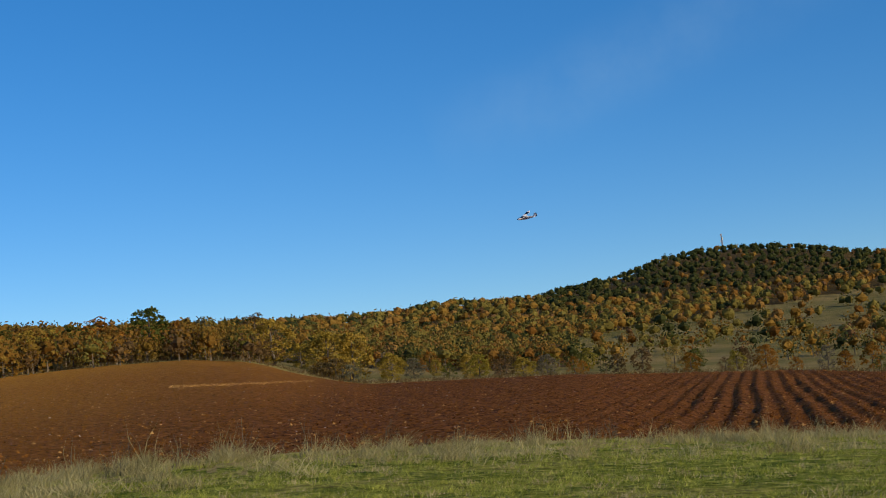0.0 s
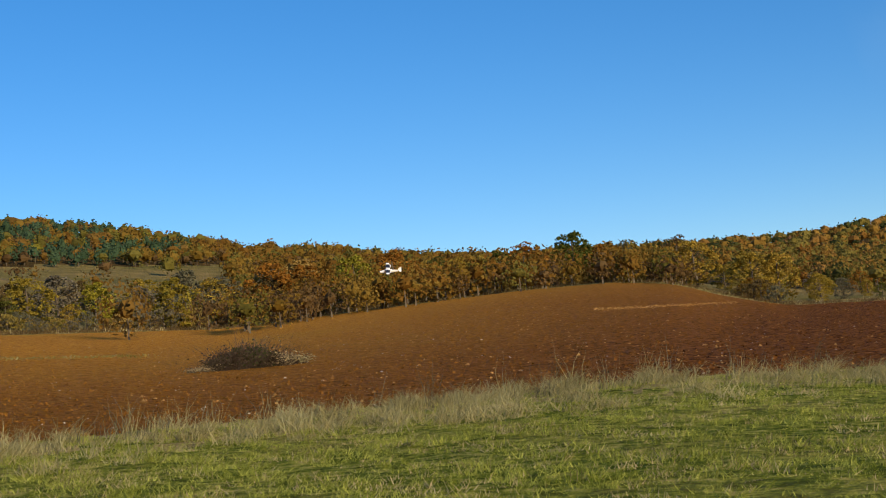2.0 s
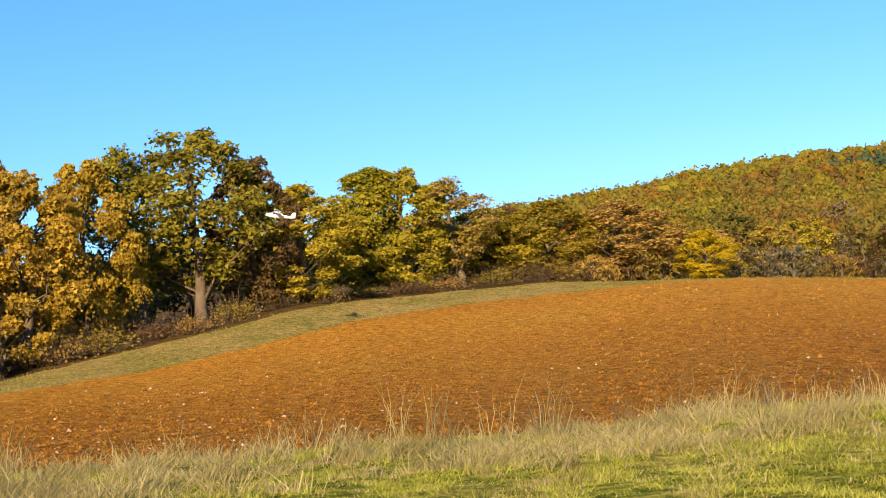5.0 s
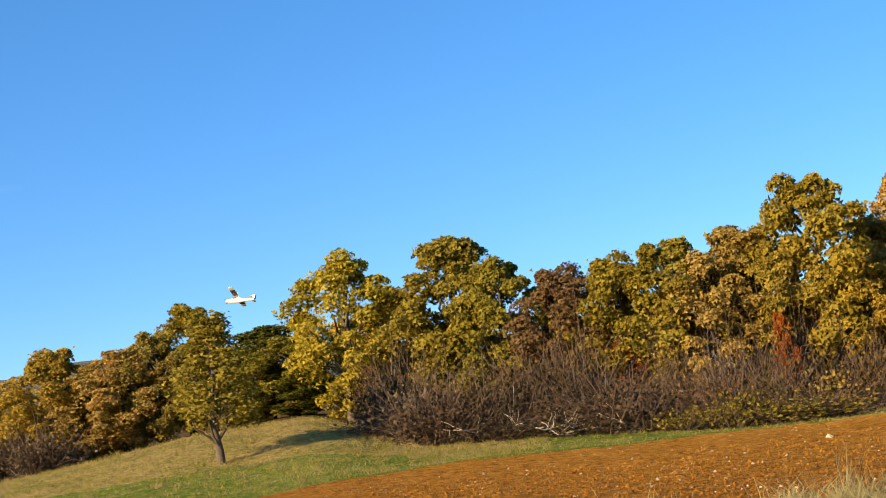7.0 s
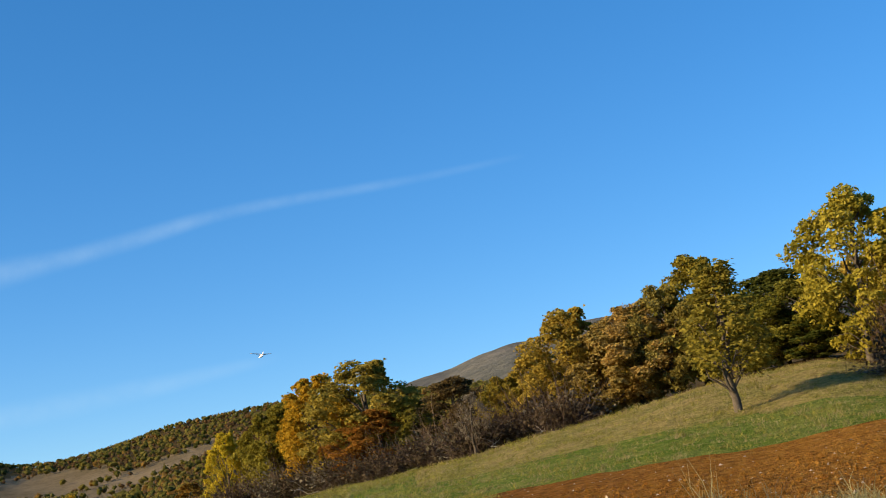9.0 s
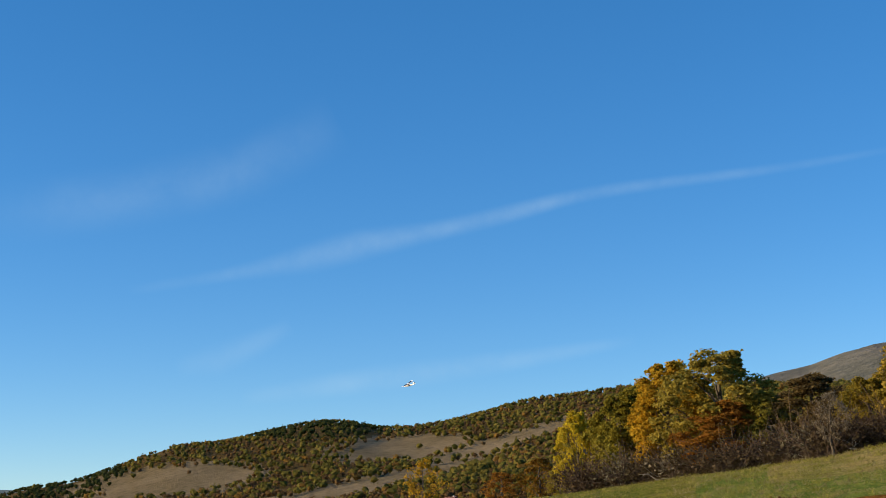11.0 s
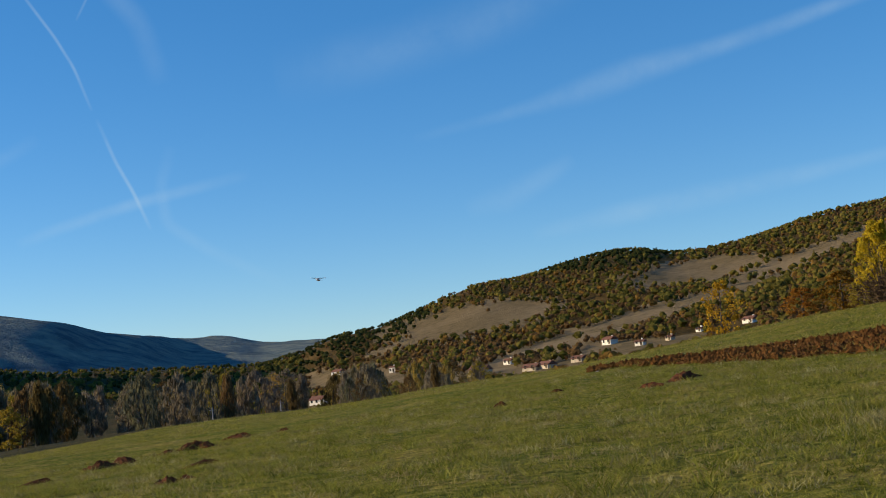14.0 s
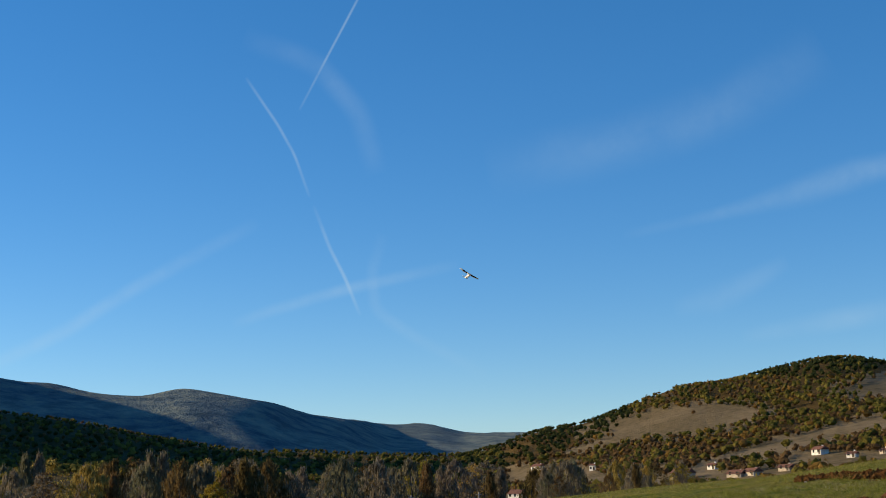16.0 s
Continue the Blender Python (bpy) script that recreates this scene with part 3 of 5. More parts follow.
def tree_meshes(seed, leaves, leaf, low=0.18, open_=0.35, slim=1.0, far=False, stout=1.0, twiggy=False, cone=False, clumps=34):
    """Trunk with limbs, and a crown of leaf clumps in uneven rounded masses that hang on the limbs' ends."""
    rng = np.random.default_rng(seed)
    H = 7.0
    lean = rng.normal(size=2) * 0.18
    top = Vector((lean[0], lean[1], H * 0.82))
    pieces = [limb(rng, (0, 0, -0.3), top, 0.19 * stout, 0.05, 0.03, 4 if far else 6, 5 if far else 7)]
    masses = []
    turn = rng.uniform(0, 6.283)
    for k in range(clumps):
        t = low + (0.94 - low) * ((k + rng.uniform(0, 1)) / clumps) ** 0.9
        u = (t - low) / (1 - low)
        env = max(0.22, (1 - u) ** 0.75 * min(1, 0.5 + 2.2 * u)) if cone else max(0.3, 1 - abs(2 * u - 0.86) ** 2.4)
        rad = 2.5 * env * slim * rng.uniform(0.3, 0.9) ** 0.6
        a = turn + k * 2.4 + rng.normal() * 0.35
        masses.append((np.array([lean[0] * t + math.cos(a) * rad, lean[1] * t + math.sin(a) * rad, H * t]), rng.uniform(0.55, 1.0) * (0.5 + 0.4 * env) * (34 / clumps) ** 0.3))
    for c, s in masses[::5 if far else 3]:
        z0 = max(H * 0.12, c[2] - rng.uniform(0.8, 2.0))
        pieces.append(limb(rng, (lean[0] * z0 / H, lean[1] * z0 / H, z0), c, 0.06, 0.015, 0.12, 2 if far else 3, 3 if far else 4))
        for j in range(0 if far else 3):
            pieces.append(limb(rng, c * 0.75 + np.array([0, 0, c[2] * 0.25 - 0.2]), c + rng.uniform(-0.6, 0.6, 3) * s, 0.022, 0.006, 0.1, 2, 3))
    tv, tf = join(pieces)
    cs, outs = [], []
    for c, s in masses:
        per = int(leaves / len(masses) * rng.uniform(0.55, 1.4))
        d = rng.normal(size=(per, 3))
        d /= np.linalg.norm(d, axis=1)[:, None]
        d[:, 2] = np.where((d[:, 2] < -0.2) & (rng.random(per) < 0.7), -d[:, 2], d[:, 2])
        d *= (rng.uniform(open_, 1.0, per) ** 0.6 * s)[:, None] * (1 + 0.22 * np.sin(d @ rng.normal(size=(3, 1)) * 5))
        d[:, 2] *= 0.78
        cs.append(c + d)
        outs.append(d / s + (c - np.array([0, 0, H * 0.45])) * 0.12 + np.array([0, 0, 0.25]))
    stray = int(leaves * 0.05)  # single sprays beyond the masses loosen the outline
    pick = rng.integers(0, len(masses), stray)
    loose = np.array([masses[i][0] for i in pick]) + rng.normal(size=(stray, 3)) * np.array([[masses[i][1] * 0.38] for i in pick])
    cs, outs = np.vstack(cs + [loose]), np.vstack(outs + [rng.normal(size=(stray, 3))])
    ok = cs[:, 2] > 0.25
    cv, cf = twig_cards(rng, cs[ok], 0.5, leaf) if twiggy else leaf_cards(rng, cs[ok], leaf, outs[ok], fine=not far)
    return (np.array([list(v) for v in tv]), tf), (cv, cf)


TREE_LABEL = {"amber": "bushy tree with amber-gold autumn leaves at the hedgerow end", "yellow": "small autumn tree with bright yellow leaves", 
    "gold": "young oak with mustard-gold autumn leaves at the field edge", "tan": "oak with dry tan-brown autumn leaves", "olive": "tall oak with thinning olive-yellow crown",
    "lime": "bushy tree with bright yellow-green leaves", "green": "oak still in green leaf in the hedgerow", "dark": "dark green tree with dense crown",
    "orange": "small tree with orange autumn leaves", "brown": "brown half-bare tree with thin crown", "grey": "grey leafless tree with fine twigs", "sparse": "nearly bare tree with thin pale crown",
    "red": "low shrub with red-orange leaves", "pine": "dark green pine on the hillside"}
TREE_CACHE = {}


def tree_master(style, hue):
    key = (style, hue)
    if key in TREE_CACHE:
        return TREE_CACHE[key]
    seed, leaves, leaf, low, open_, slim, clumps = {
        "a": (11, 22000, 0.080, 0.05, 0.55, 1.0, 58), "b": (12, 22000, 0.080, 0.07, 0.55, 0.9, 50), "c": (13, 8500, 0.085, 0.22, 0.2, 0.9, 44), "d": (14, 22000, 0.080, 0.04, 0.55, 1.05, 66),
        "thin": (15, 2600, 0.09, 0.24, 0.1, 0.9, 30), "cone": (16, 5200, 0.085, 0.24, 0.25, 0.68, 60),
        "m1": (21, 2000, 0.17, 0.04, 0.6, 1.0, 30), "m2": (22, 2000, 0.17, 0.06, 0.6, 0.9, 26), "m3": (23, 1300, 0.15, 0.10, 0.35, 1.0, 30), "poplar": (24, 900, 0.07, 0.10, 0.2, 0.36, 34),
        "low": (27, 520, 0.09, 0.02, 0.1, 1.0, 34), "bare": (25, 1000, 0.075, 0.05, 0.1, 1.0, 34), "bare2": (26, 1000, 0.075, 0.08, 0.1, 0.85, 34)}[style]
    (tv, tf), (cv, cf) = tree_meshes(seed, leaves, leaf, low=low, open_=open_, slim=slim, far=style[0] in "mp" or style in ("low", "bare", "bare2"), stout={"thin": 1.15, "cone": 0.75}.get(style, 1.0),
                                     twiggy=style in ("poplar", "low", "bare", "bare2"), cone=style == "cone", clumps=clumps)
    tme = mesh_of("trunk", tv, tf, [BARK], smooth=True)
    cme = mesh_of("crown", cv, cf, [LEAF["grey" if hue == "sparse" else hue]])
    top = float(np.percentile(cv[:, 2], 99.7))
    wide = float(np.percentile(np.hypot(cv[:, 0], cv[:, 1]), 96)) * 2
    TREE_CACHE[key] = (tme, cme, top, wide)
    return TREE_CACHE[key]


tree_rng = random.Random(5)


def plant(style, hue, b, r, height, width, name="tree", label="", group="", sink=0.1):
    tme, cme, top, wide = tree_master(style, hue)
    m = Matrix.Translation(spot(b, r, -sink)) @ Matrix.Rotation(tree_rng.uniform(0, 6.28), 4, "Z") @ Matrix.Diagonal((width / wide, width / wide, height / top, 1))
    t = thing(name, label or TREE_LABEL[hue], "tree", group, m)
    part("trunk", tme, t)
    part("crown", cme, t)
    return t


# trees of the hedgerow: bearing, angle of the top, angle across, hue
HEDGE = [(69.6, 9.66, 3.2, "lime"), (66.8, 10.16, 2.8, "lime"), (65.3, 9.89, 3.0, "lime"), (63.2, 9.41, 2.5, "tan"), (62.3, 8.11, 2.7, "lime"), (59.6, 8.11, 2.9, "gold"),
         (56.9, 7.8, 3.4, "tan"), (61.1, 7.7, 2.2, "lime"), (71.5, 10.86, 2.6, "brown"), (73.7, 12.36, 4.2, "olive"), (76.0, 11.6, 3.0, "olive")]
HEDGE_MORE = [(78.2, 11.21, 3.0, "gold"), (80.5, 10.9, 3.4, "gold"), (81.8, 11.48, 2.7, "tan"), (85.7, 11.92, 4.2, "gold"), (84.1, 8.48, 2.3, "gold"), (88.7, 10.34, 3.9, "tan"),
              (91.7, 10.17, 3.7, "olive"), (93.7, 9.9, 3.0, "gold"), (100.4, 11.35, 4.2, "olive"), (98.2, 10.19, 3.6, "olive"), (104.8, 11.15, 3.7, "lime"), (108.0, 8.5, 3.6, "green"), (109.2, 7.6, 3.0, "olive"), (106.6, 6.6, 2.6, "green"),
              (111.1, 9.65, 2.6, "gold"), (113.7, 8.04, 3.0, "tan"), (116.4, 8.24, 3.0, "gold"), (102.7, 9.6, 3.0, "gold")]
HEDGE_END = [(126.9, 6.91, 2.8, "amber"), (125.0, 7.25, 3.4, "olive"), (124.8, 5.3, 2.6, "orange"), (128.9, 5.7, 2.2, "gold"), (130.6, 5.09, 1.2, "yellow"),
             (121.2, 6.12, 2.8, "brown"), (119.2, 5.92, 2.0, "gold"), (115.1, 7.5, 2.7, "tan"), (117.9, 6.7, 2.4, "gold"), (112.4, 8.6, 2.6, "tan"), (107.2, 8.0, 2.8, "olive"), (128.0, 6.1, 2.2, "gold"), (123.4, 5.6, 2.2, "olive"), (95.8, 9.7, 3.0, "brown"), (83.2, 9.9, 2.8, "tan"), (87.0, 9.6, 3.0, "olive"), (90.2, 9.4, 3.0, "tan")]


def line_r(k, b):
    return float(knots_at([b])[0][k][0])


for k, (b, e, w, hue) in enumerate(HEDGE + HEDGE_MORE + HEDGE_END):
    r = line_r(3, b) + (1.5 if hue == "orange" else (3.5, 6.5, 4.5)[k % 3])
    z = spot(b, r).z
    h = EYE + r * math.tan(radians(e)) - z
    style = "c" if hue in ("sparse", "grey") or b == 63.2 or (hue == "olive" and 70 < b < 78) else "abd"[k % 3]
    plant(style, hue, b, r, h, r * radians(w) * (1.6 if b < 96 else 1.42), group="hedgerow trees")
# a second row behind closes the hedgerow
for k in range(46):
    b = 57 + k * 1.32 + tree_rng.uniform(-0.4, 0.4)
    if 105.5 < b < 110 or b > 117.5:
        continue
    r = line_r(3, b) + tree_rng.uniform(11, 20)
    plant(("m1", "m2")[k % 2], tree_rng.choice(["gold", "tan", "olive", "brown", "green", "gold"]), b, r, tree_rng.uniform(4.4, 6.0), tree_rng.uniform(3.8, 5.0), group="hedgerow trees")
plant("cone", "olive", 110.1, 57.0, EYE + 57 * math.tan(radians(9.25)) - spot(110.1, 57).z, 3.4, label="slender tree with thin olive crown on the grass verge")
plant("thin", "grey", 120.7, 76.0, EYE + 76 * math.tan(radians(5.5)) - spot(120.7, 76).z, 2.0, label="thin bare sapling with pale stem")
plant("thin", "brown", 104.0, 66.0, 3.0, 1.8, label="small russet sapling beside the thicket")
plant("a", "yellow", 53.4, line_r(3, 53.4) - 0.8, 3.3, 4.2, label="round bush of bright yellow leaves at the field edge")
plant("m3", "amber", 136.8, 190.0, EYE + 190 * math.tan(radians(3.4)) - spot(136.8, 190).z, 5.6, label="thin amber-leaved tree below the meadow crest")
for b, r, h, w, hue in ((93.7, 62, 3.9, 2.0, "red"), (87.3, 61, 4.6, 1.2, "red"), (132.2, 108, 3.2, 3.4, "orange"), (133.6, 112, 2.6, 3.0, "orange"), (131.3, 104, 2.4, 2.6, "gold")):
    plant("m2", hue, b, r, h, w, name="shrub", label=TREE_LABEL[hue], group="coloured shrubs")


def bramble_mesh(seed, twigs, leaves):
    """A tangle of arching twigs with a few dry leaves, two metres across."""
    rng = np.random.default_rng(seed)
    V, F = [], []
    for k in range(twigs):
        a, d = rng.uniform(0, 6.283), rng.uniform(0, 0.75)
        p0 = np.array([math.cos(a) * d, math.sin(a) * d, 0.0])
        out = rng.normal(size=3) * 0.55 + np.array([math.cos(a) * 0.25, math.sin(a) * 0.25, 0.75])
        h = rng.uniform(0.5, 1.25)
        pts = np.array([p0, p0 + out * h * 0.5, p0 + out * h + np.array([0, 0, -0.12 * h]), p0 + out * h * 1.25 + rng.normal(size=3) * 0.12 + np.array([0, 0, -0.3 * h])])
        side = np.cross(out, rng.normal(size=3))
        side *= 0.011 / (np.linalg.norm(side) + 1e-9)
        o = len(V)
        for i, p in enumerate(pts):
            V.extend([p - side * (1 - i * 0.22), p + side * (1 - i * 0.22)])
        F.extend([[o + 2 * i, o + 2 * i + 1, o + 2 * i + 3, o + 2 * i + 2] for i in range(3)])
    c = rng.normal(size=(leaves, 3)) * np.array([0.55, 0.55, 0.30]) + np.array([0, 0, 0.55])
    c = c[c[:, 2] > 0.05]
    cv, cf = leaf_cards(rng, c, 0.075)
    return (np.array(V), F), (cv, cf)


BRAMBLES = {}


def bramble(variant, hue, b, r, w, h, label, name="bramble"):
    key = (variant, hue)
    if key not in BRAMBLES:
        (tv, tf), (cv, cf) = bramble_mesh(40 + variant, 380, 900)
        BRAMBLES[key] = (mesh_of("stem_tangle", tv, tf, [TWIG]), mesh_of("foliage", cv, cf, [LEAF[hue]]))
    m = Matrix.Translation(spot(b, r, -0.05)) @ Matrix.Rotation(tree_rng.uniform(0, 6.28), 4, "Z") @ Matrix.Diagonal((w / 2, w / 2, h / 1.15, 1))
    t = thing(name, label, "shrub", "thicket", m)
    part("stem_tangle", BRAMBLES[key][0], t)
    part("foliage", BRAMBLES[key][1], t)


def field_distance(b, e):
    """The distance at which the field at bearing b rises to the height angle e."""
    rs = knots_at([b])[0]
    r = np.linspace(rs[1][0], rs[2][0], 400)
    el = np.degrees(np.arctan2(ground(np.full(400, b), r, False) - EYE, r))
    return float(r[np.argmax(el > e)])


def thickets():
    rng = random.Random(8)
    lab = "tangled brown bramble thicket below the trees"
    for k in range(34):  # the large thicket
        b = 86.5 + k * 0.52
        r = line_r(3, b) + rng.uniform(-3.5, 1.5) - (1.0 if b > 96 else 0)
        bramble(k % 3, ("grey", "bramble", "bramble")[k % 3] if b > 93.5 else ("tan", "bramble", "olive", "brown")[k % 4], b, r, rng.uniform(2.2, 4.0), rng.choice((0.6, 0.9, 1.3, 1.9)) if b < 95 else rng.choice((0.7, 1.0, 1.5, 2.1, 2.6)), lab)
    for k in range(22):  # taller growth behind it, up to the trees
        b = 82.5 + k * 0.62
        bramble(k % 3, ("grey", "brown", "tan", "brown")[k % 4], b, line_r(3, b) + rng.uniform(1.0, 3.4), rng.uniform(1.8, 2.8), rng.uniform(1.7, 3.1), "tall grey-brown shrub growth below the trees", "shrub")
    for k in range(24):  # the dark thicket at the end of the hedgerow
        b = 116.5 + k * 0.6
        r = line_r(3, b) + rng.uniform(-1.0, 3.0)
        bramble(k % 3, "grey" if k % 4 == 0 else "bramble", b, r, rng.uniform(2.6, 3.8), rng.uniform(1.2, 2.0), "dark bramble thicket with pale dry twigs")
    for k in range(18):  # low scrub below the hedgerow
        b = 55.0 + k * 1.75
        r = line_r(3, b) + rng.uniform(1.5, 4)
        bramble(k % 3, ("brown", "olive", "tan")[k % 3], b, r, rng.uniform(1.8, 3.0), rng.uniform(0.5, 1.2), "low brown scrub at the foot of the trees")
    # the clump amid the field, at the height angle of its foot
    for b, w, h, hue in ((26.0, 2.2, 0.95, "bramble"), (25.4, 2.1, 1.05, "bramble"), (24.7, 2.0, 0.9, "bramble"), (26.4, 1.6, 0.6, "bramble"), (25.1, 2.0, 1.1, "dark"), (23.9, 1.9, 0.7, "straw"), (23.4, 1.5, 0.5, "straw"), (27.2, 1.2, 0.3, "straw")):
        bramble(int(b * 10) % 3, hue, b, field_distance(b, 0.93), w, h, "dark brown bramble clump on dry grass amid the red field")
    for b, w, h in ((26.2, 1.7, 0.85), (25.6, 2.0, 1.2), (25.0, 1.9, 1.15), (24.4, 1.5, 0.8)):
        plant("low", "dark", b, field_distance(b, 0.93) + 0.6, h, w, name="shrub", label="dense dark brown shrub amid the red field", group="clump in the field")


thickets()


def dead_branch(b, r, size, seed):
    """A fallen pale branch with forks, lying over the thicket's edge."""
    rng = np.random.default_rng(seed)
    a = rng.uniform(0, 6.28)
    d = Vector((math.cos(a), math.sin(a), 0.22))
    pieces = [limb(rng, (0, 0, 0.1), d * size, 0.045, 0.02, 0.12, 4, 6)]
    for k in range(5):
        p = d * size * rng.uniform(0.3, 0.9) + Vector((0, 0, 0.1))
        pieces.append(limb(rng, p, p + Vector(rng.normal(size=3) * 0.45 + np.array([0, 0, 0.35])) * size * 0.5, 0.02, 0.006, 0.1, 3, 4))
    v, f = join(pieces)
    ob = new("dead_branch", mesh_of("dead_branch", [list(p) for p in v], f, [DEADWOOD], smooth=True))
    ob.location = spot(b, r, 0.0)
    tagged(ob, "pale grey dead branch lying in the bramble thicket", "branch", "dead branches")


DEADWOOD = ground_mat("bleached_wood", [(0.3, (0.28, 0.24, 0.19)), (0.7, (0.50, 0.45, 0.38))], [(0.4, (0.32, 0.28, 0.22)), (0.6, (0.48, 0.43, 0.36))], 9.0, 1.0, 0.4, 14.0, 0.02)
for k in range(30):
    b = 93.5 + k * 0.38 if k < 24 else 118.0 + (k - 24) * 1.8
    dead_branch(b, line_r(3, b) - (3.4 if k < 24 else 1.2) + (k % 3) * 0.5, 1.3 + 0.35 * (k % 4), 200 + k)


def treeline():
    """Trees and shrubs along the far end of the field."""
    rng = random.Random(9)
    hues = ["gold", "orange", "olive", "brown", "green", "tan", "lime", "grey", "dark"]
    weight = [5, 6, 2, 6, 2, 4, 1, 3, 1]
    b = -21.0
    k = 0
    while b < 57:
        near = line_r(3, b)
        for row in range(2):
            bb = b + rng.uniform(-0.4, 0.4)
            r = near + (rng.uniform(2, 14) if row == 0 else rng.uniform(18, 45))
            h = rng.uniform(3.4, 6.2) if b > 36 else rng.choice((3.6, 4.4, 5.2, 6.2, 7.4, 8.4))
            if b < 3:
                r, h = near + (rng.uniform(4, 16) if row == 0 else rng.uniform(20, 70)), rng.uniform(2.0, 4.2)
                if b < -6 and rng.random() < 0.25:
                    continue
            if 25 < b < 38.5:  # low growth below the open pasture
                h *= 0.9 if row == 0 else 0.72
            if (5.2 < b < 9.0 or 51.6 < b < 55.4) and row == 0:
                continue
            style = ("m1", "m2", "m3")[k % 3]
            plant(style, rng.choices(hues, weight if b < 36 else [4, 2, 3, 7, 2, 5, 3, 6, 1])[0], bb, r, h, h * rng.uniform(0.75, 1.05), group="trees at the far end of the field", sink=0.1 * h)
            k += 1
        b += 0.85 if b < 36 else 1.15
    for bb, hue, h in ((44.9, "orange", 6.2), (39.9, "lime", 5.6), (38.6, "orange", 4.4), (50.0, "lime", 4.2), (24.0, "orange", 7.5), (22.6, "orange", 6.8), (7.0, "gold", 7.0), (31.0, "lime", 5.5), (33.5, "gold", 6.0), (29.0, "gold", 6.0)):
        plant("m1", hue, bb, line_r(3, bb) + 7, h, h * 1.0, group="trees at the far end of the field")


treeline()


def undergrowth():
    """Low leafless shrubs along the foot of the far trees."""
    rng = random.Random(12)
    b, k = 4.0, 0
    while b < 58:
        h = rng.uniform(1.2, 2.4) if b > 30 else rng.uniform(1.8, 3.2)
        if not (5.2 < b < 8.6 or 52.0 < b < 54.8):
            plant("low", rng.choice(["grey", "brown", "grey", "tan"]), b, line_r(3, b) + rng.uniform(-1.0, 2.5), h, h * rng.uniform(1.3, 2.0),
                  name="shrub", label="low grey-brown leafless shrub at the field edge", group="shrubs at the field edge")
            if k % 2 or b < 30:
                plant("m3", rng.choice(["brown", "orange", "tan", "olive", "brown"]), b + 0.3, line_r(3, b) + rng.uniform(0.5, 4.0), h * 1.1, h * rng.uniform(1.2, 1.7), name="shrub",
                      label="low russet bush at the field edge", group="shrubs at the field edge", sink=0.14 * h)
        b += rng.uniform(0.45, 0.75)
        k += 1


undergrowth()


def valley_trees():
    rng = random.Random(10)
    for k in range(125):
        b = 146.5 + rng.uniform(0, 29)
        r = rng.uniform(300, 430)
        hue = rng.choices(["grey", "brown", "tan", "olive"], [8, 4, 2, 1])[0]
        z = spot(b, r).z
        top = EYE + r * math.tan(radians(np.interp(b, [146, 155, 162, 175], [1.25, 1.5, 1.8, 1.95]) - rng.uniform(0.0, 0.7)))
        poplar = rng.random() < 0.3
        h = max(5.0, top - z)
        plant("poplar" if poplar else ("bare", "bare2", "m3")[k % 3], hue, b, r, h, h * (0.28 if poplar else rng.uniform(0.5, 0.75)),
              name="poplar" if poplar else "tree", label="tall slim grey-brown poplar in the valley" if poplar else "grey-brown leafless tree in the valley", group="valley trees")
    plant("m1", "gold", 165.2, 300, 9.0, 8.0, label="yellow autumn tree among grey valley trees", group="valley trees")
    for b in (167.6, 167.2, 171.9, 172.3):
        r = 340
        plant("poplar", "grey", b, r, EYE + r * math.tan(radians(2.1)) - spot(b, r).z, 4.0, name="poplar", label="tall slim grey-brown poplar in the valley", group="valley trees")
    plant("a", "olive", 167.0, line_r(3, 167) - 1, 1.3, 2.2, name="shrub", label="olive shrub at the meadow's lower edge", group="coloured shrubs")


valley_trees()


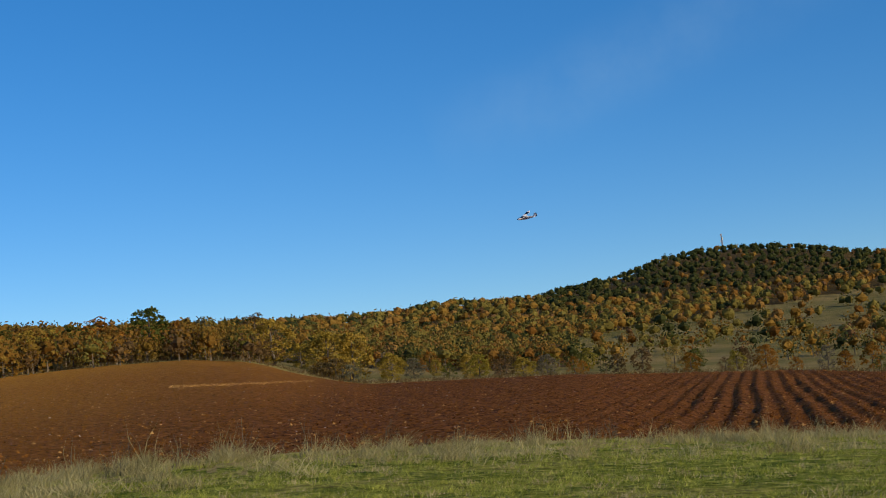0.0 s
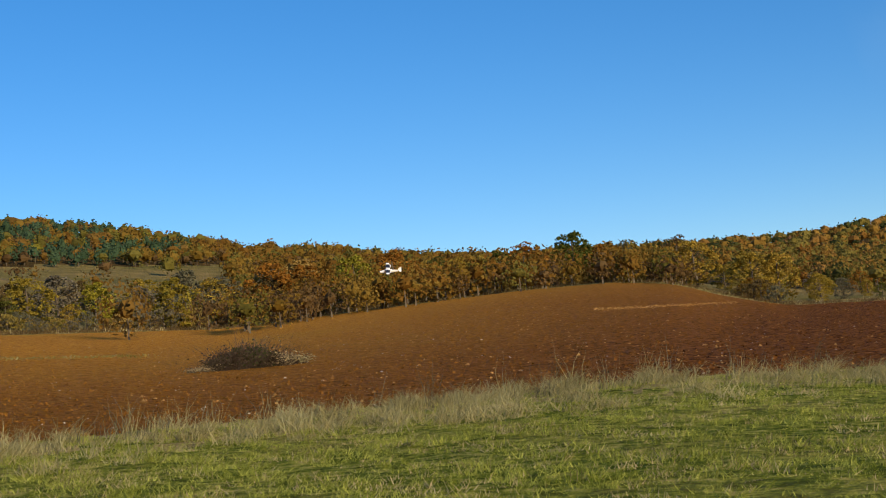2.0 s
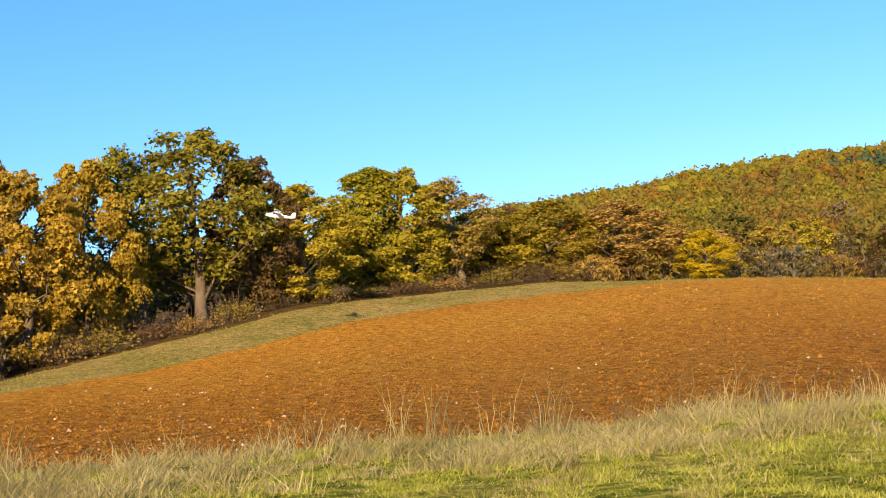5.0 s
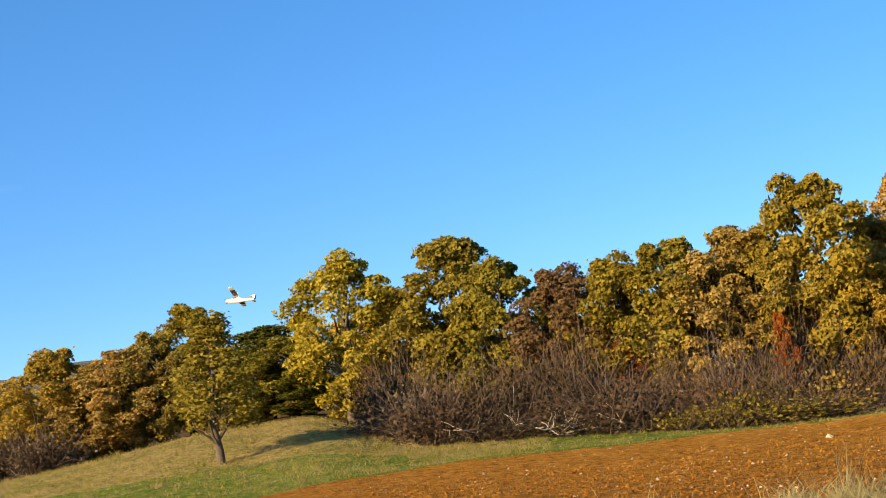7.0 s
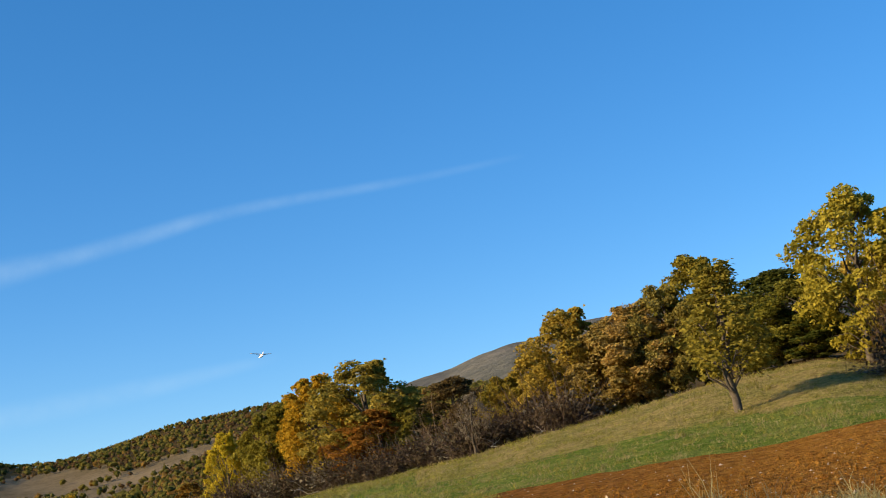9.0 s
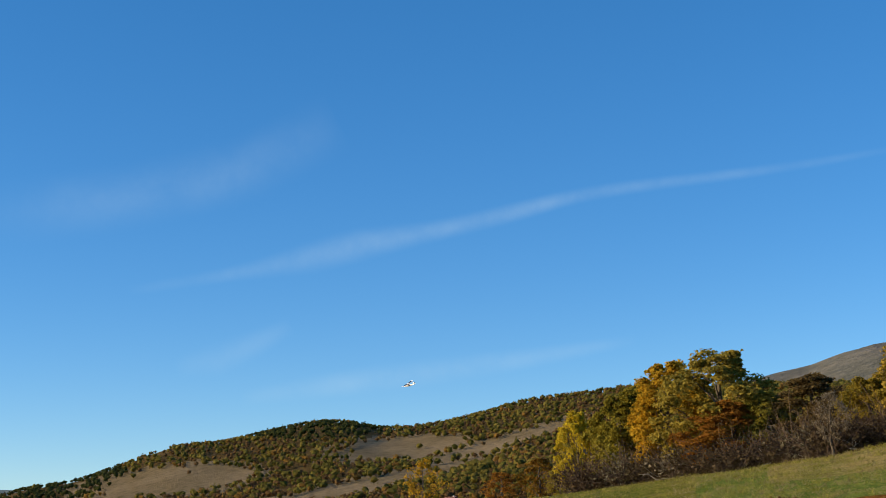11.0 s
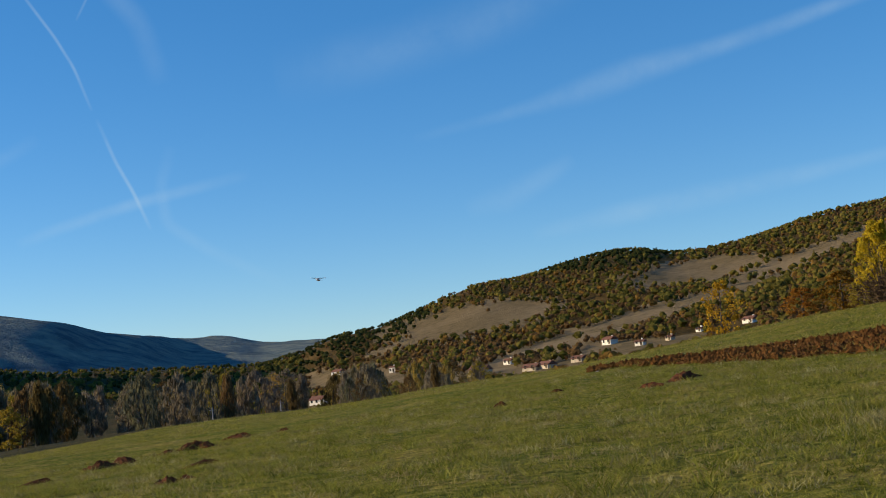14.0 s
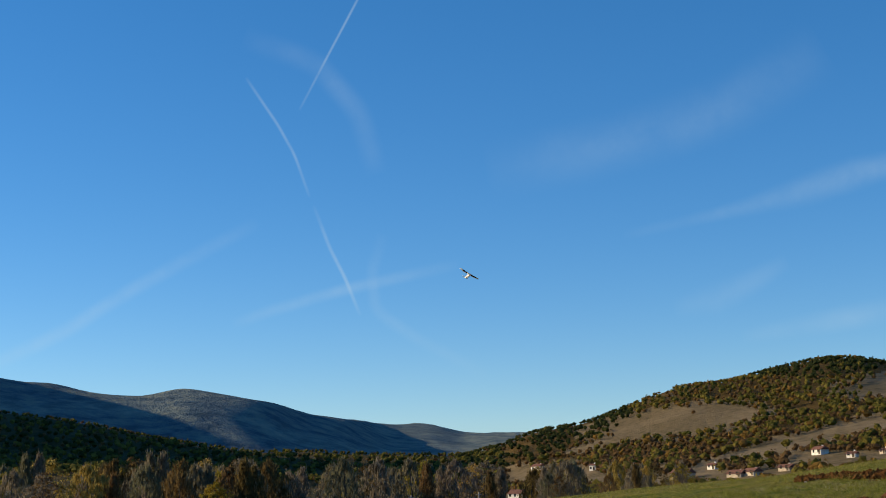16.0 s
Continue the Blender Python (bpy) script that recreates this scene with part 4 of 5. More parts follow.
def far_woods(name, label, b0, b1, near_line, far_line, spacing, hues, keep, seed, size=(3.6, 6.0), cards=34, start=0.0, end=1.0, least=0.0034):
    """Distant woodland as one mesh: every tree a crown of uneven leaf masses on its own stem."""
    rng = np.random.default_rng(seed)
    vs, fs, ix, off = [], [], [], 0
    names = list(hues)
    pts = []
    kn = knots_at(np.arange(b0, b1, 0.1))[0]
    bs = np.arange(b0, b1, 0.1)
    rmin, rmax = kn[near_line].min(), kn[far_line].max()
    rr = rmin
    while rr < rmax:
        step = max(4.8, rr * spacing)
        nb = int(radians(b1 - b0) * rr / step)
        bb = b0 + (np.arange(nb) + rng.uniform(-0.45, 0.45, nb)) * (b1 - b0) / max(nb, 1)
        rad = rr + rng.uniform(-0.5, 0.5, nb) * step
        lo, hi = np.interp(bb, bs, kn[near_line]), np.interp(bb, bs, kn[far_line])
        t = (rad - lo) / (hi - lo)
        ok = (t > start) & (t < end)
        pts.append(np.stack([bb[ok], rad[ok]], 1))
        rr += step * 0.9
    pts = np.vstack(pts)
    z = ground(pts[:, 0], pts[:, 1])
    el = np.degrees(np.arctan2(z - EYE, pts[:, 1]))
    pick = keep(pts[:, 0], el, rng)
    tones = []
    for (b, r), zz, e, hk in zip(pts, z, el, pick):
        if hk < 0:
            continue
        pine = names[hk] == "pine"
        top = float(np.interp(b, bs, kn[far_line]))
        h = max(rng.uniform(*size) * (0.75 if names[hk] == "brown" else 1.0), r * least) * (0.72 if r > top * 0.9 and not 5 < b < 27 else 1.0)
        w = h * rng.uniform(0.46, 0.64) * (0.75 if pine else 1)
        base = np.array([-math.sin(radians(b)) * r, math.cos(radians(b)) * r, zz])
        many = int(np.clip(cards * (520 / r) ** 1.5, cards * 0.6, 330))
        d = BALL[0] * (0.72 + 0.12 * np.sin(BALL[0] @ rng.normal(size=(3, 1)) * 4 + rng.uniform(0, 6.28)) + rng.normal(size=(len(BALL[0]), 1)) * 0.08) * (0.45 if r < 330 else 0.8 if r < 480 else 1)
        q = rng.normal(size=(many, 3))
        q /= np.linalg.norm(q, axis=1)[:, None]
        q *= 0.9 + 0.2 * np.sin(q @ rng.normal(size=(3, 1)) * 4 + rng.uniform(0, 6.28))
        lift = np.array([0, 0, h * 0.52])
        if pine:
            for a in (d, q):
                a[:, :2] *= (1.15 - 0.7 * (a[:, 2:] * 0.5 + 0.5))
        stretch = np.array([w, w, h * 0.47])
        cv, cf = leaf_cards(rng, base + lift + q * stretch * rng.uniform(0.72, 1.06, (many, 1)), h * 0.105 * (34 / many) ** 0.4, q * 1.6)
        core = base + lift + d * stretch
        stem = base + np.array([[0.14, 0, -0.2], [-0.07, 0.12, -0.2], [-0.07, -0.12, -0.2], [0, 0, h * 0.5]])
        f = np.vstack([BALL[1], cf + len(core), np.array([[0, 1, 3], [1, 2, 3], [2, 0, 3]]) + len(core) + len(cv)])
        v = np.vstack([core, cv, stem])
        vs.append(v)
        fs.append(f + off)
        off += len(v)
        ix.append(np.r_[np.full(len(f) - 3, hk), [len(names)] * 3])
        tones.append(np.full(len(v), rng.uniform(0.1, 0.8) if r < 700 else rng.uniform(0.3, 0.75)))
    me = mesh_of(name, np.vstack(vs), np.vstack(fs), [CROWN[k] for k in names] + [BARK], np.concatenate(ix))
    me.attributes.new("tone", "FLOAT", "POINT").data.foreach_set("value", np.concatenate(tones).astype(np.float32))
    tagged(new(name, me), label, "woods", kind="stuff")


def ball(rounds):
    """Directions and triangles of an octahedron split evenly."""
    v = [(1, 0, 0), (0, 1, 0), (-1, 0, 0), (0, -1, 0), (0, 0, 1), (0, 0, -1)]
    f = [(0, 1, 4), (1, 2, 4), (2, 3, 4), (3, 0, 4), (1, 0, 5), (2, 1, 5), (3, 2, 5), (0, 3, 5)]
    for _ in range(rounds):
        seen, out = {}, []

        def half(i, j):
            key = (min(i, j), max(i, j))
            if key not in seen:
                p = (Vector(v[i]) + Vector(v[j])).normalized()
                seen[key] = len(v)
                v.append(tuple(p))
            return seen[key]
        for i, j, k in f:
            x, y, w = half(i, j), half(j, k), half(k, i)
            out += [(i, x, w), (x, j, y), (w, y, k), (x, y, w)]
        f = out
    return np.array(v, float), np.array(f)


BALL = ball(1)


def hill_keep(b, e, rng):
    u, v = rng.random(len(b)), waves(b * 1.0, e * 3.0, 7, 31)
    hue = np.select([u < 0.22, u < 0.50, u < 0.57, u < 0.62, u < 0.86], [0, 1, 2, 3, 4], 5)
    hue = np.where((b > 46) & (e > np.interp(b, [46, 50, 54, 59], [7.4, 7.3, 6.9, 6.4])) & (rng.random(len(b)) < 0.3), 4, hue)
    hue = np.where((b > 40) & (hue == 2), 1, hue)
    w = rng.random(len(b))
    hue = np.where(b < 27, np.select([w < 0.34, w < 0.56, w < 0.84], [0, 2, 4], 1), hue)
    pine = inside(b, e, 37.0, 6.75, 7.0, 0.38, 0.03) | inside(b, e, 42, 7.75, 6.5, 0.3, 0.0) | inside(b, e, 30.5, 5.75, 3.5, 0.28)
    hue = np.where(pine & (rng.random(len(b)) < 0.75), 6, hue)
    lime = (b > 40) & (e > 5.0) & (v > -0.2) & (rng.random(len(b)) < 0.42)
    hue = np.where(lime & (hue != 6), 3, hue)
    gap = ((b > 25.5) & (b < 38.5) & (e < 5.5 + 0.075 * (b - 31.8))) | inside(b, e, 22.5, 4.0, 2.0, 0.25)
    return np.where(gap & (rng.random(len(b)) < 0.97), -1, hue)


def mast_keep(b, e, rng):
    u = rng.random(len(b))
    hue = np.select([u < 0.34, u < 0.52, u < 0.60, u < 0.72, u < 0.86], [0, 1, 2, 3, 4], 5)
    high = (e > 3.5) & (b < -4)
    hue = np.where(high & (rng.random(len(b)) < 0.85), 6, hue)
    gap = ((b < -5) & (e < 2.35 - 0.055 * (b + 6.2))) | inside(b, e, -2.6, 2.1, 2.2, 0.28, -0.04) | inside(b, e, 7.0, 2.6, 1.8, 0.35, 0)
    hedge = np.abs(((e - 0.06 * (b + 14)) * 2.6 + 0.15 * np.sin(b * 1.3)) % 1 - 0.5) < 0.07
    return np.where(gap & ~(hedge & (rng.random(len(b)) < 0.65)) & (rng.random(len(b)) < 0.985), -1, hue)


def village_keep(b, e, rng):
    u = rng.random(len(b))
    hue = np.select([u < 0.24, u < 0.46, u < 0.60, u < 0.68, u < 0.86], [0, 1, 2, 3, 4], 5)
    hue = np.where((e < 2.0) & (rng.random(len(b)) < 0.6), 1, hue)
    crown = inside(b, e, 141, 4.5, 3.2, 0.36, 0.0) | ((b > 148.5) & (e > 1.5 + (152 - b) * 0.30) & (b < 156))
    hue = np.where(crown & (rng.random(len(b)) < 0.9), 6, hue)
    gap = dry_clearing(b, e)
    thin = (waves(b, e * 5.0, 2.6, 33) + rng.normal(size=len(b)) * 0.06 < -0.32) | ((e < 1.9) & (rng.random(len(b)) < 0.1))
    for h in HOUSES:  # the houses stand in clearings
        thin |= (b - h[0] > -h[2] * 0.75) & (b - h[0] < h[2] * 0.75 + 0.9) & (e > h[1] - 0.5) & (e < h[1] + 0.1)
    return np.where((gap & (rng.random(len(b)) < 0.985)) | thin, -1, hue)


def dark_keep(b, e, rng):
    u = rng.random(len(b))
    return np.select([u < 0.3, u < 0.5, u < 0.6], [4, 1, 0], np.where(u < 0.9, 6, -1))


# village houses: bearing, height angle of the foot, angle across, storeys, turn, wall
HOUSES = ((153.1, -0.12, 0.55, 1.2, -38, WALL_WHITE), (141.3, 1.2, 0.42, 1.6, -52, WALL_WHITE), (140.1, 1.05, 0.28, 1.2, -30, WALL_WHITE), (135.7, 1.6, 0.42, 1.2, -45, WALL_WHITE),
                                (144.5, 0.45, 0.5, 1.0, -38, WALL_CREAM), (143.9, 0.5, 0.5, 1.1, -52, WALL_CREAM), (150.1, 0.85, 0.2, 2, -30, WALL_WHITE), (152.3, 0.9, 0.35, 1.5, -45, WALL_WHITE),
                                (151.4, 0.9, 0.2, 1.6, -38, WALL_CREAM), (154.1, 0.6, 0.26, 1.6, -52, WALL_WHITE), (166.7, 0.3, 0.45, 1.8, -30, WALL_WHITE), (137.7, 1.4, 0.22, 1.0, -45, WALL_WHITE),
                                (146.6, 0.45, 0.6, 1.2, -38, WALL_CREAM), (148.2, 0.5, 0.45, 1.4, -52, WALL_CREAM), (172.6, 0.3, 0.6, 2, -30, WALL_CREAM), (145.4, 0.75, 0.3, 1.3, -45, WALL_WHITE),
                                (142.6, 0.62, 0.4, 1.1, -38, WALL_CREAM), (138.9, 1.15, 0.25, 1.1, -52, WALL_CREAM), (155.3, 0.3, 0.3, 1.5, -30, WALL_CREAM), (149.2, 0.6, 0.3, 1.5, -45, WALL_WHITE))
FAR_HUES = ["gold", "olive", "orange", "lime", "brown", "tan", "pine"]
MAST_HUES = ["olive", "gold", "orange", "dark", "brown", "tan", "dark"]
DRY_HUES = ["olive", "brown", "green", "tan", "olive", "brown", "dark"]
far_woods("hill_woods", "autumn woodland of gold, olive and pine green on the hill", 8, 62, 4, 6, 0.0138, FAR_HUES, hill_keep, 51, cards=27, start=-0.25, end=1.03)
far_woods("mast_hill_woods", "orange and dark green autumn woods below the mast hill", -22, 9, 4, 6, 0.0135, MAST_HUES, mast_keep, 52, cards=32, start=-0.05, end=1.03)
far_woods("village_hill_woods", "olive and russet scrub woods on the dry hill above the village", 114, 156, 4, 6, 0.0074, DRY_HUES, village_keep, 53, size=(3.2, 5.6), cards=13, start=0.02, end=1.02)
far_woods("valley_woods", "dark woods on the shaded valley side", 154, 176, 5, 6, 0.0095, DRY_HUES, dark_keep, 54, size=(4, 6.5), cards=8, start=-0.6, end=1.0)


# ---- meadow grass, field clods and stones ----
def scatter(rng, n, b0, b1, k0, k1, t0=0.0, t1=1.0, power=1.0):
    b = rng.uniform(b0, b1, n)
    rs = knots_at(b)[0]
    t = t0 + (t1 - t0) * rng.uniform(0, 1, n) ** power
    lo, hi = (rs[k0], rs[k1]) if k0 >= 0 else (np.full(n, 9.0), rs[k1])
    r = lo + (hi - lo) * t
    z = ground(b, r)
    return np.stack([-np.sin(np.radians(b)) * r, np.cos(np.radians(b)) * r, z], 1)


def blades(name, label, pts, per, height, width, spread, lean, mats, seed, category="grass", share=0.0, turf=False):
    """Tufts of narrow bent blades, each a strip of three triangles."""
    rng = np.random.default_rng(seed)
    n = len(pts) * per
    p = np.repeat(pts, per, 0) + np.concatenate([rng.normal(size=(n, 2)) * spread, np.full((n, 1), -0.02)], 1)
    a = rng.uniform(0, 6.283, n)
    side = np.stack([np.cos(a), np.sin(a), np.zeros(n)], 1)
    clump = np.clip(1 + 1.9 * waves(pts[:, 0], pts[:, 1], 1.3, 45) + 1.2 * waves(pts[:, 0], pts[:, 1], 4.5, 46), 0.4, 1.8)
    h = (np.repeat(rng.uniform(0.55, 1.35, len(pts)) * clump, per) * rng.uniform(0.6, 1.2, n) * height)[:, None]
    d = rng.normal(size=(n, 3)) * lean
    d[:, 2] = 1
    d[:, 0] += 0.15
    w = (width * rng.uniform(0.7, 1.3, n))[:, None]
    mid, tip = p + d * h * 0.55, p + (d + rng.normal(size=(n, 3)) * lean * np.array([1, 1, 0.1]) * 0.8) * h
    if turf:  # short blades are plain pointed triangles
        v, f, rounds = np.stack([p - side * w, p + side * w, tip], 1).reshape(-1, 3), np.arange(n)[:, None] * 3 + np.array([[0, 1, 2]]), 1
    else:
        v, o, rounds = np.stack([p - side * w, p + side * w, mid + side * w * 0.8, mid - side * w * 0.8, tip], 1).reshape(-1, 3), np.arange(n)[:, None] * 5, 3
        f = np.vstack([o + [0, 1, 2], o + [0, 2, 3], o + [3, 2, 4]])
    dry = share * np.clip(1 + 4 * waves(pts[:, 0], pts[:, 1], 2.6, 44), 0.1, 3.5)  # dry tufts stand together
    idx = np.tile(np.repeat((rng.random(len(pts)) < dry).astype(int), per), rounds)
    me = mesh_of(name, v, f, mats, idx)
    tagged(new(name, me), label, category, kind="stuff")


def lumps(name, label, pts, size, mat_, seed, category):
    """Uneven eight-sided lumps half sunk in the ground."""
    rng = np.random.default_rng(seed)
    n = len(pts)
    base = np.array([[1, 0, 0], [0, 1, 0], [-1, 0, 0], [0, -1, 0], [0, 0, 0.8], [0, 0, -0.6]], float)
    s = size * np.clip(rng.lognormal(0, 0.4, n), 0.3, 2.2)
    v = base[None] * (s[:, None, None] * rng.uniform(0.55, 1.3, (n, 6, 3)))
    a = rng.uniform(0, 6.283, n)
    c, sn = np.cos(a)[:, None], np.sin(a)[:, None]
    v = np.stack([v[..., 0] * c - v[..., 1] * sn, v[..., 0] * sn + v[..., 1] * c, v[..., 2]], -1) + rng.normal(size=(n, 6, 3)) * (s * 0.15)[:, None, None]
    v = (v + pts[:, None] + np.array([0, 0, 0.02])).reshape(-1, 3)
    tri = np.array([[0, 1, 4], [1, 2, 4], [2, 3, 4], [3, 0, 4]])
    f = (np.arange(n)[:, None, None] * 6 + tri[None]).reshape(-1, 3)
    tagged(new(name, mesh_of(name, v, f, [mat_])), label, category, kind="stuff")


# bearing and height angle of both ends, count of crumbs or tufts
PALE_LINES = [(5.5, 1.62, 11.2, 1.9, 620), (29.0, 1.72, 41.5, 2.66, 500)]


def groundcover():
    rng = np.random.default_rng(70)
    near = scatter(rng, 60000, -22, 92, -1, 1, 0.10, 1.0, 0.8)
    keep = waves(near[:, 0], near[:, 1], 3.5, 71) + rng.normal(size=len(near)) * 0.2 > -0.5
    blades("grass", "short green meadow grass with straw tufts", near[keep], 7, 0.066, 0.008, 0.075, 0.65, [LEAF["blade"], LEAF["straw"]], 72, share=0.16, turf=True)
    side = scatter(rng, 72000, 118, 177, -1, 1, 0.05, 1.0, 0.8)
    keep = waves(side[:, 0], side[:, 1], 3.5, 73) + rng.normal(size=len(side)) * 0.2 > -0.15
    blades("grass", "grazed green meadow grass", side[keep], 7, 0.075, 0.009, 0.075, 0.7, [LEAF["grazed"], LEAF["hay"]], 74, share=0.22, turf=True)
    back = scatter(rng, 14000, 121, 177, 2, 3, 0.0, 1.0)
    blades("grass", "meadow grass on the crest", back, 6, 0.09, 0.014, 0.2, 0.7, [LEAF["grazed"], LEAF["hay"]], 75, share=0.2, turf=True)
    edge = scatter(rng, 24000, -22, 112, 0, 1, 0.72, 1.0, 0.6)
    edge = edge[waves(edge[:, 0], edge[:, 1], 6, 76) + waves(edge[:, 0], edge[:, 1], 1.7, 87) * 1.2 + rng.normal(size=len(edge)) * 0.12 > 0.34]
    blades("tall_dry_grass", "tall dry straw-coloured grass along the field edge", edge, 12, 0.25, 0.0075, 0.14, 0.65, [LEAF["straw"], LEAF["hay"]], 77, share=0.08)
    tall = scatter(rng, 420, -22, 112, 0, 1, 0.9, 1.01)
    blades("dry_weeds", "scattered tall dry weed stalks", tall, 8, 0.55, 0.006, 0.09, 0.22, [LEAF["straw"], LEAF["grey"]], 78, share=0.4)
    patch = scatter(rng, 5000, -22, 175, -1, 1, 0.2, 0.95)
    patch = patch[waves(patch[:, 0], patch[:, 1], 5, 79) + rng.normal(size=len(patch)) * 0.1 > 0.12]
    blades("dry_tufts", "dry straw tufts in the meadow", patch, 7, 0.12, 0.006, 0.11, 0.5, [LEAF["hay"], LEAF["grazed"]], 80, share=0.25)
    hay = scatter(rng, 16000, 118, 177, -1, 1, 0.05, 1.0, 0.85)
    hay = hay[waves(hay[:, 0], hay[:, 1], 6.0, 97) + 0.8 * waves(hay[:, 0], hay[:, 1], 1.5, 98) + rng.normal(size=len(hay)) * 0.1 > 0.22]
    blades("dry_tufts", "patches of short dry stalks in the grazed meadow", hay, 8, 0.11, 0.008, 0.10, 0.6, [LEAF["hay"], LEAF["straw"]], 99, share=0.25)
    tussock = scatter(rng, 2600, 118, 177, -1, 1, 0.05, 1.0, 0.85)
    blades("grass", "dark green tussocks in the grazed meadow", tussock, 22, 0.15, 0.010, 0.10, 0.8, [LEAF["grazed"], LEAF["hay"]], 100, share=0.1, turf=True)
    verge = scatter(rng, 5000, 40, 128, 2, 3, 0.0, 1.0)
    blades("verge_grass", "rough dry grass on the verge below the trees", verge, 6, 0.09, 0.010, 0.16, 0.7, [LEAF["grazed"], LEAF["hay"]], 81, share=0.2)
    bank = scatter(rng, 9000, 97, 127, 2, 3, 0.0, 1.0)
    bank = bank[waves(bank[:, 0], bank[:, 1], 2.2, 95) + rng.normal(size=len(bank)) * 0.2 > -0.1]
    blades("verge_grass", "tufted grass and dead stalks on the bank", bank, 7, 0.13, 0.010, 0.13, 0.7, [LEAF["grazed"], LEAF["hay"]], 96, share=0.45)
    far = scatter(rng, 5000, -22, 45, 2, 3, 0.0, 1.0)
    blades("verge_grass", "rough dry grass at the far field edge", far, 4, 0.32, 0.03, 0.4, 0.5, [LEAF["brown"], LEAF["straw"]], 82, share=0.12)
    for b0, e0, b1, e1, n in PALE_LINES:
        b = rng.uniform(b0, b1, n)
        e = e0 + (e1 - e0) * (b - b0) / (b1 - b0) + rng.normal(size=n) * 0.02
        rs = knots_at(b)[0]
        t = np.linspace(0.02, 1.0, 120)[:, None]
        rr = rs[1] + (rs[2] - rs[1]) * t
        el = np.degrees(np.arctan2(ground(np.broadcast_to(b, rr.shape).ravel(), rr.ravel(), False).reshape(rr.shape) - EYE, rr))
        r = rr[np.argmax(el > e, axis=0), np.arange(n)] + rng.normal(size=n) * 0.8
        pts = np.stack([-np.sin(np.radians(b)) * r, np.cos(np.radians(b)) * r, ground(b, r)], 1)
        if b0 < 20:
            # the sheen of a sunlit soil line, painted with paler crumbs
            lumps("lit_tone_crumbs", "soil crumbs coloured pale for a sunlit line across the red field", pts, 0.05, SOIL_LIT_TONE, 93, "soil")
            continue
        blades("stubble_line", "pale line of dry stubble across the red field", pts, 4, 0.10, 0.03, 0.25, 0.8, [LEAF["tan"], LEAF["straw"]], 90 + n, share=0.15)
    clods = scatter(rng, 36000, -22, 125, 1, 2, 0.0, 0.7, 1.6)
    lumps("soil_clods", "red-brown clods of ploughed soil", clods, 0.038, SOIL, 83, "soil")
    large = scatter(rng, 16000, -22, 58, 1, 2, 0.05, 1.0, 1.2)
    lumps("soil_clods", "larger red-brown clods across the ploughed field", large, 0.045, SOIL, 91, "soil")
    strip = scatter(rng, 9000, 122, 142.3, 1, 2, 0.0, 1.0)
    strip[:, 2] += 0.04
    lumps("soil_clods", "coarse red clods of freshly turned soil", strip, 0.10, SOIL_FRESH, 84, "soil")
    ragged = np.vstack([scatter(rng, 9500, 120, 143, 1, 2, 0.0, 0.7, 1.5), scatter(rng, 1400, 120, 143, 1, 2, 0.88, 1.0)])
    ragged = ragged[waves(ragged[:, 0], ragged[:, 1], 1.6, 88) > 0.1]
    blades("grass", "grass tufts growing into the edge of the turned soil", ragged, 7, 0.11, 0.014, 0.12, 0.6, [LEAF["grazed"], LEAF["hay"]], 89, share=0.2, turf=True)
    stones = scatter(rng, 1900, -5, 128, 1, 2, 0.0, 0.95, 1.1)
    lumps("field_stones", "pale stones scattered over the red field", stones, 0.028, STONE, 85, "stones")
    # clods that catch the sun, their light put into a paler colour
    crumbs = scatter(rng, 2600, -22, 30, 1, 2, 0.0, 1.0, 1.0)
    lumps("lit_tone_crumbs", "soil crumbs coloured pale for sunlit clods on the dark ploughed soil", crumbs, 0.045, SOIL_LIT_TONE, 94, "soil")
    big = scatter(rng, 70, 10, 128, 1, 2, 0.0, 0.9, 1.2)
    lumps("field_stones", "larger pale stones lying on the red field", big, 0.055, STONE, 92, "stones")
    few = scatter(rng, 120, 122, 142, 1, 2)
    lumps("field_stones", "pale stones in the turned soil", few, 0.065, STONE, 86, "stones")


groundcover()


def dirt_mound(b, r, w, h):
    rng = np.random.default_rng(int(b * 100))
    vs, fs, n, k = [], [], 18, 7
    p = spot(b, r)
    for i in range(k):
        t = i / (k - 1)
        for j in range(n):
            a = 6.2832 * j / n
            rad = w / 2 * t * (1 + 0.28 * math.sin(2 * a + b * 3) + 0.16 * math.sin(3 * a + b) + rng.normal() * 0.08)
            z = h * (math.cos(math.pi * t ** 1.4) * 0.5 + 0.5) * (1 + rng.normal() * 0.2) - 0.06 * t
            vs.append((rad * math.cos(a), rad * math.sin(a), z))
    for i in range(k - 1):
        for j in range(n):
            fs.append([i * n + j, i * n + (j + 1) % n, (i + 1) * n + (j + 1) % n, (i + 1) * n + j])
    ob = new("dirt_mound", mesh_of("dirt_mound", vs, fs, [MOUND], smooth=False))
    ob.location = p
    tagged(ob, "low mound of dark red dug earth in the meadow", "earth mound", "mounds in the meadow")


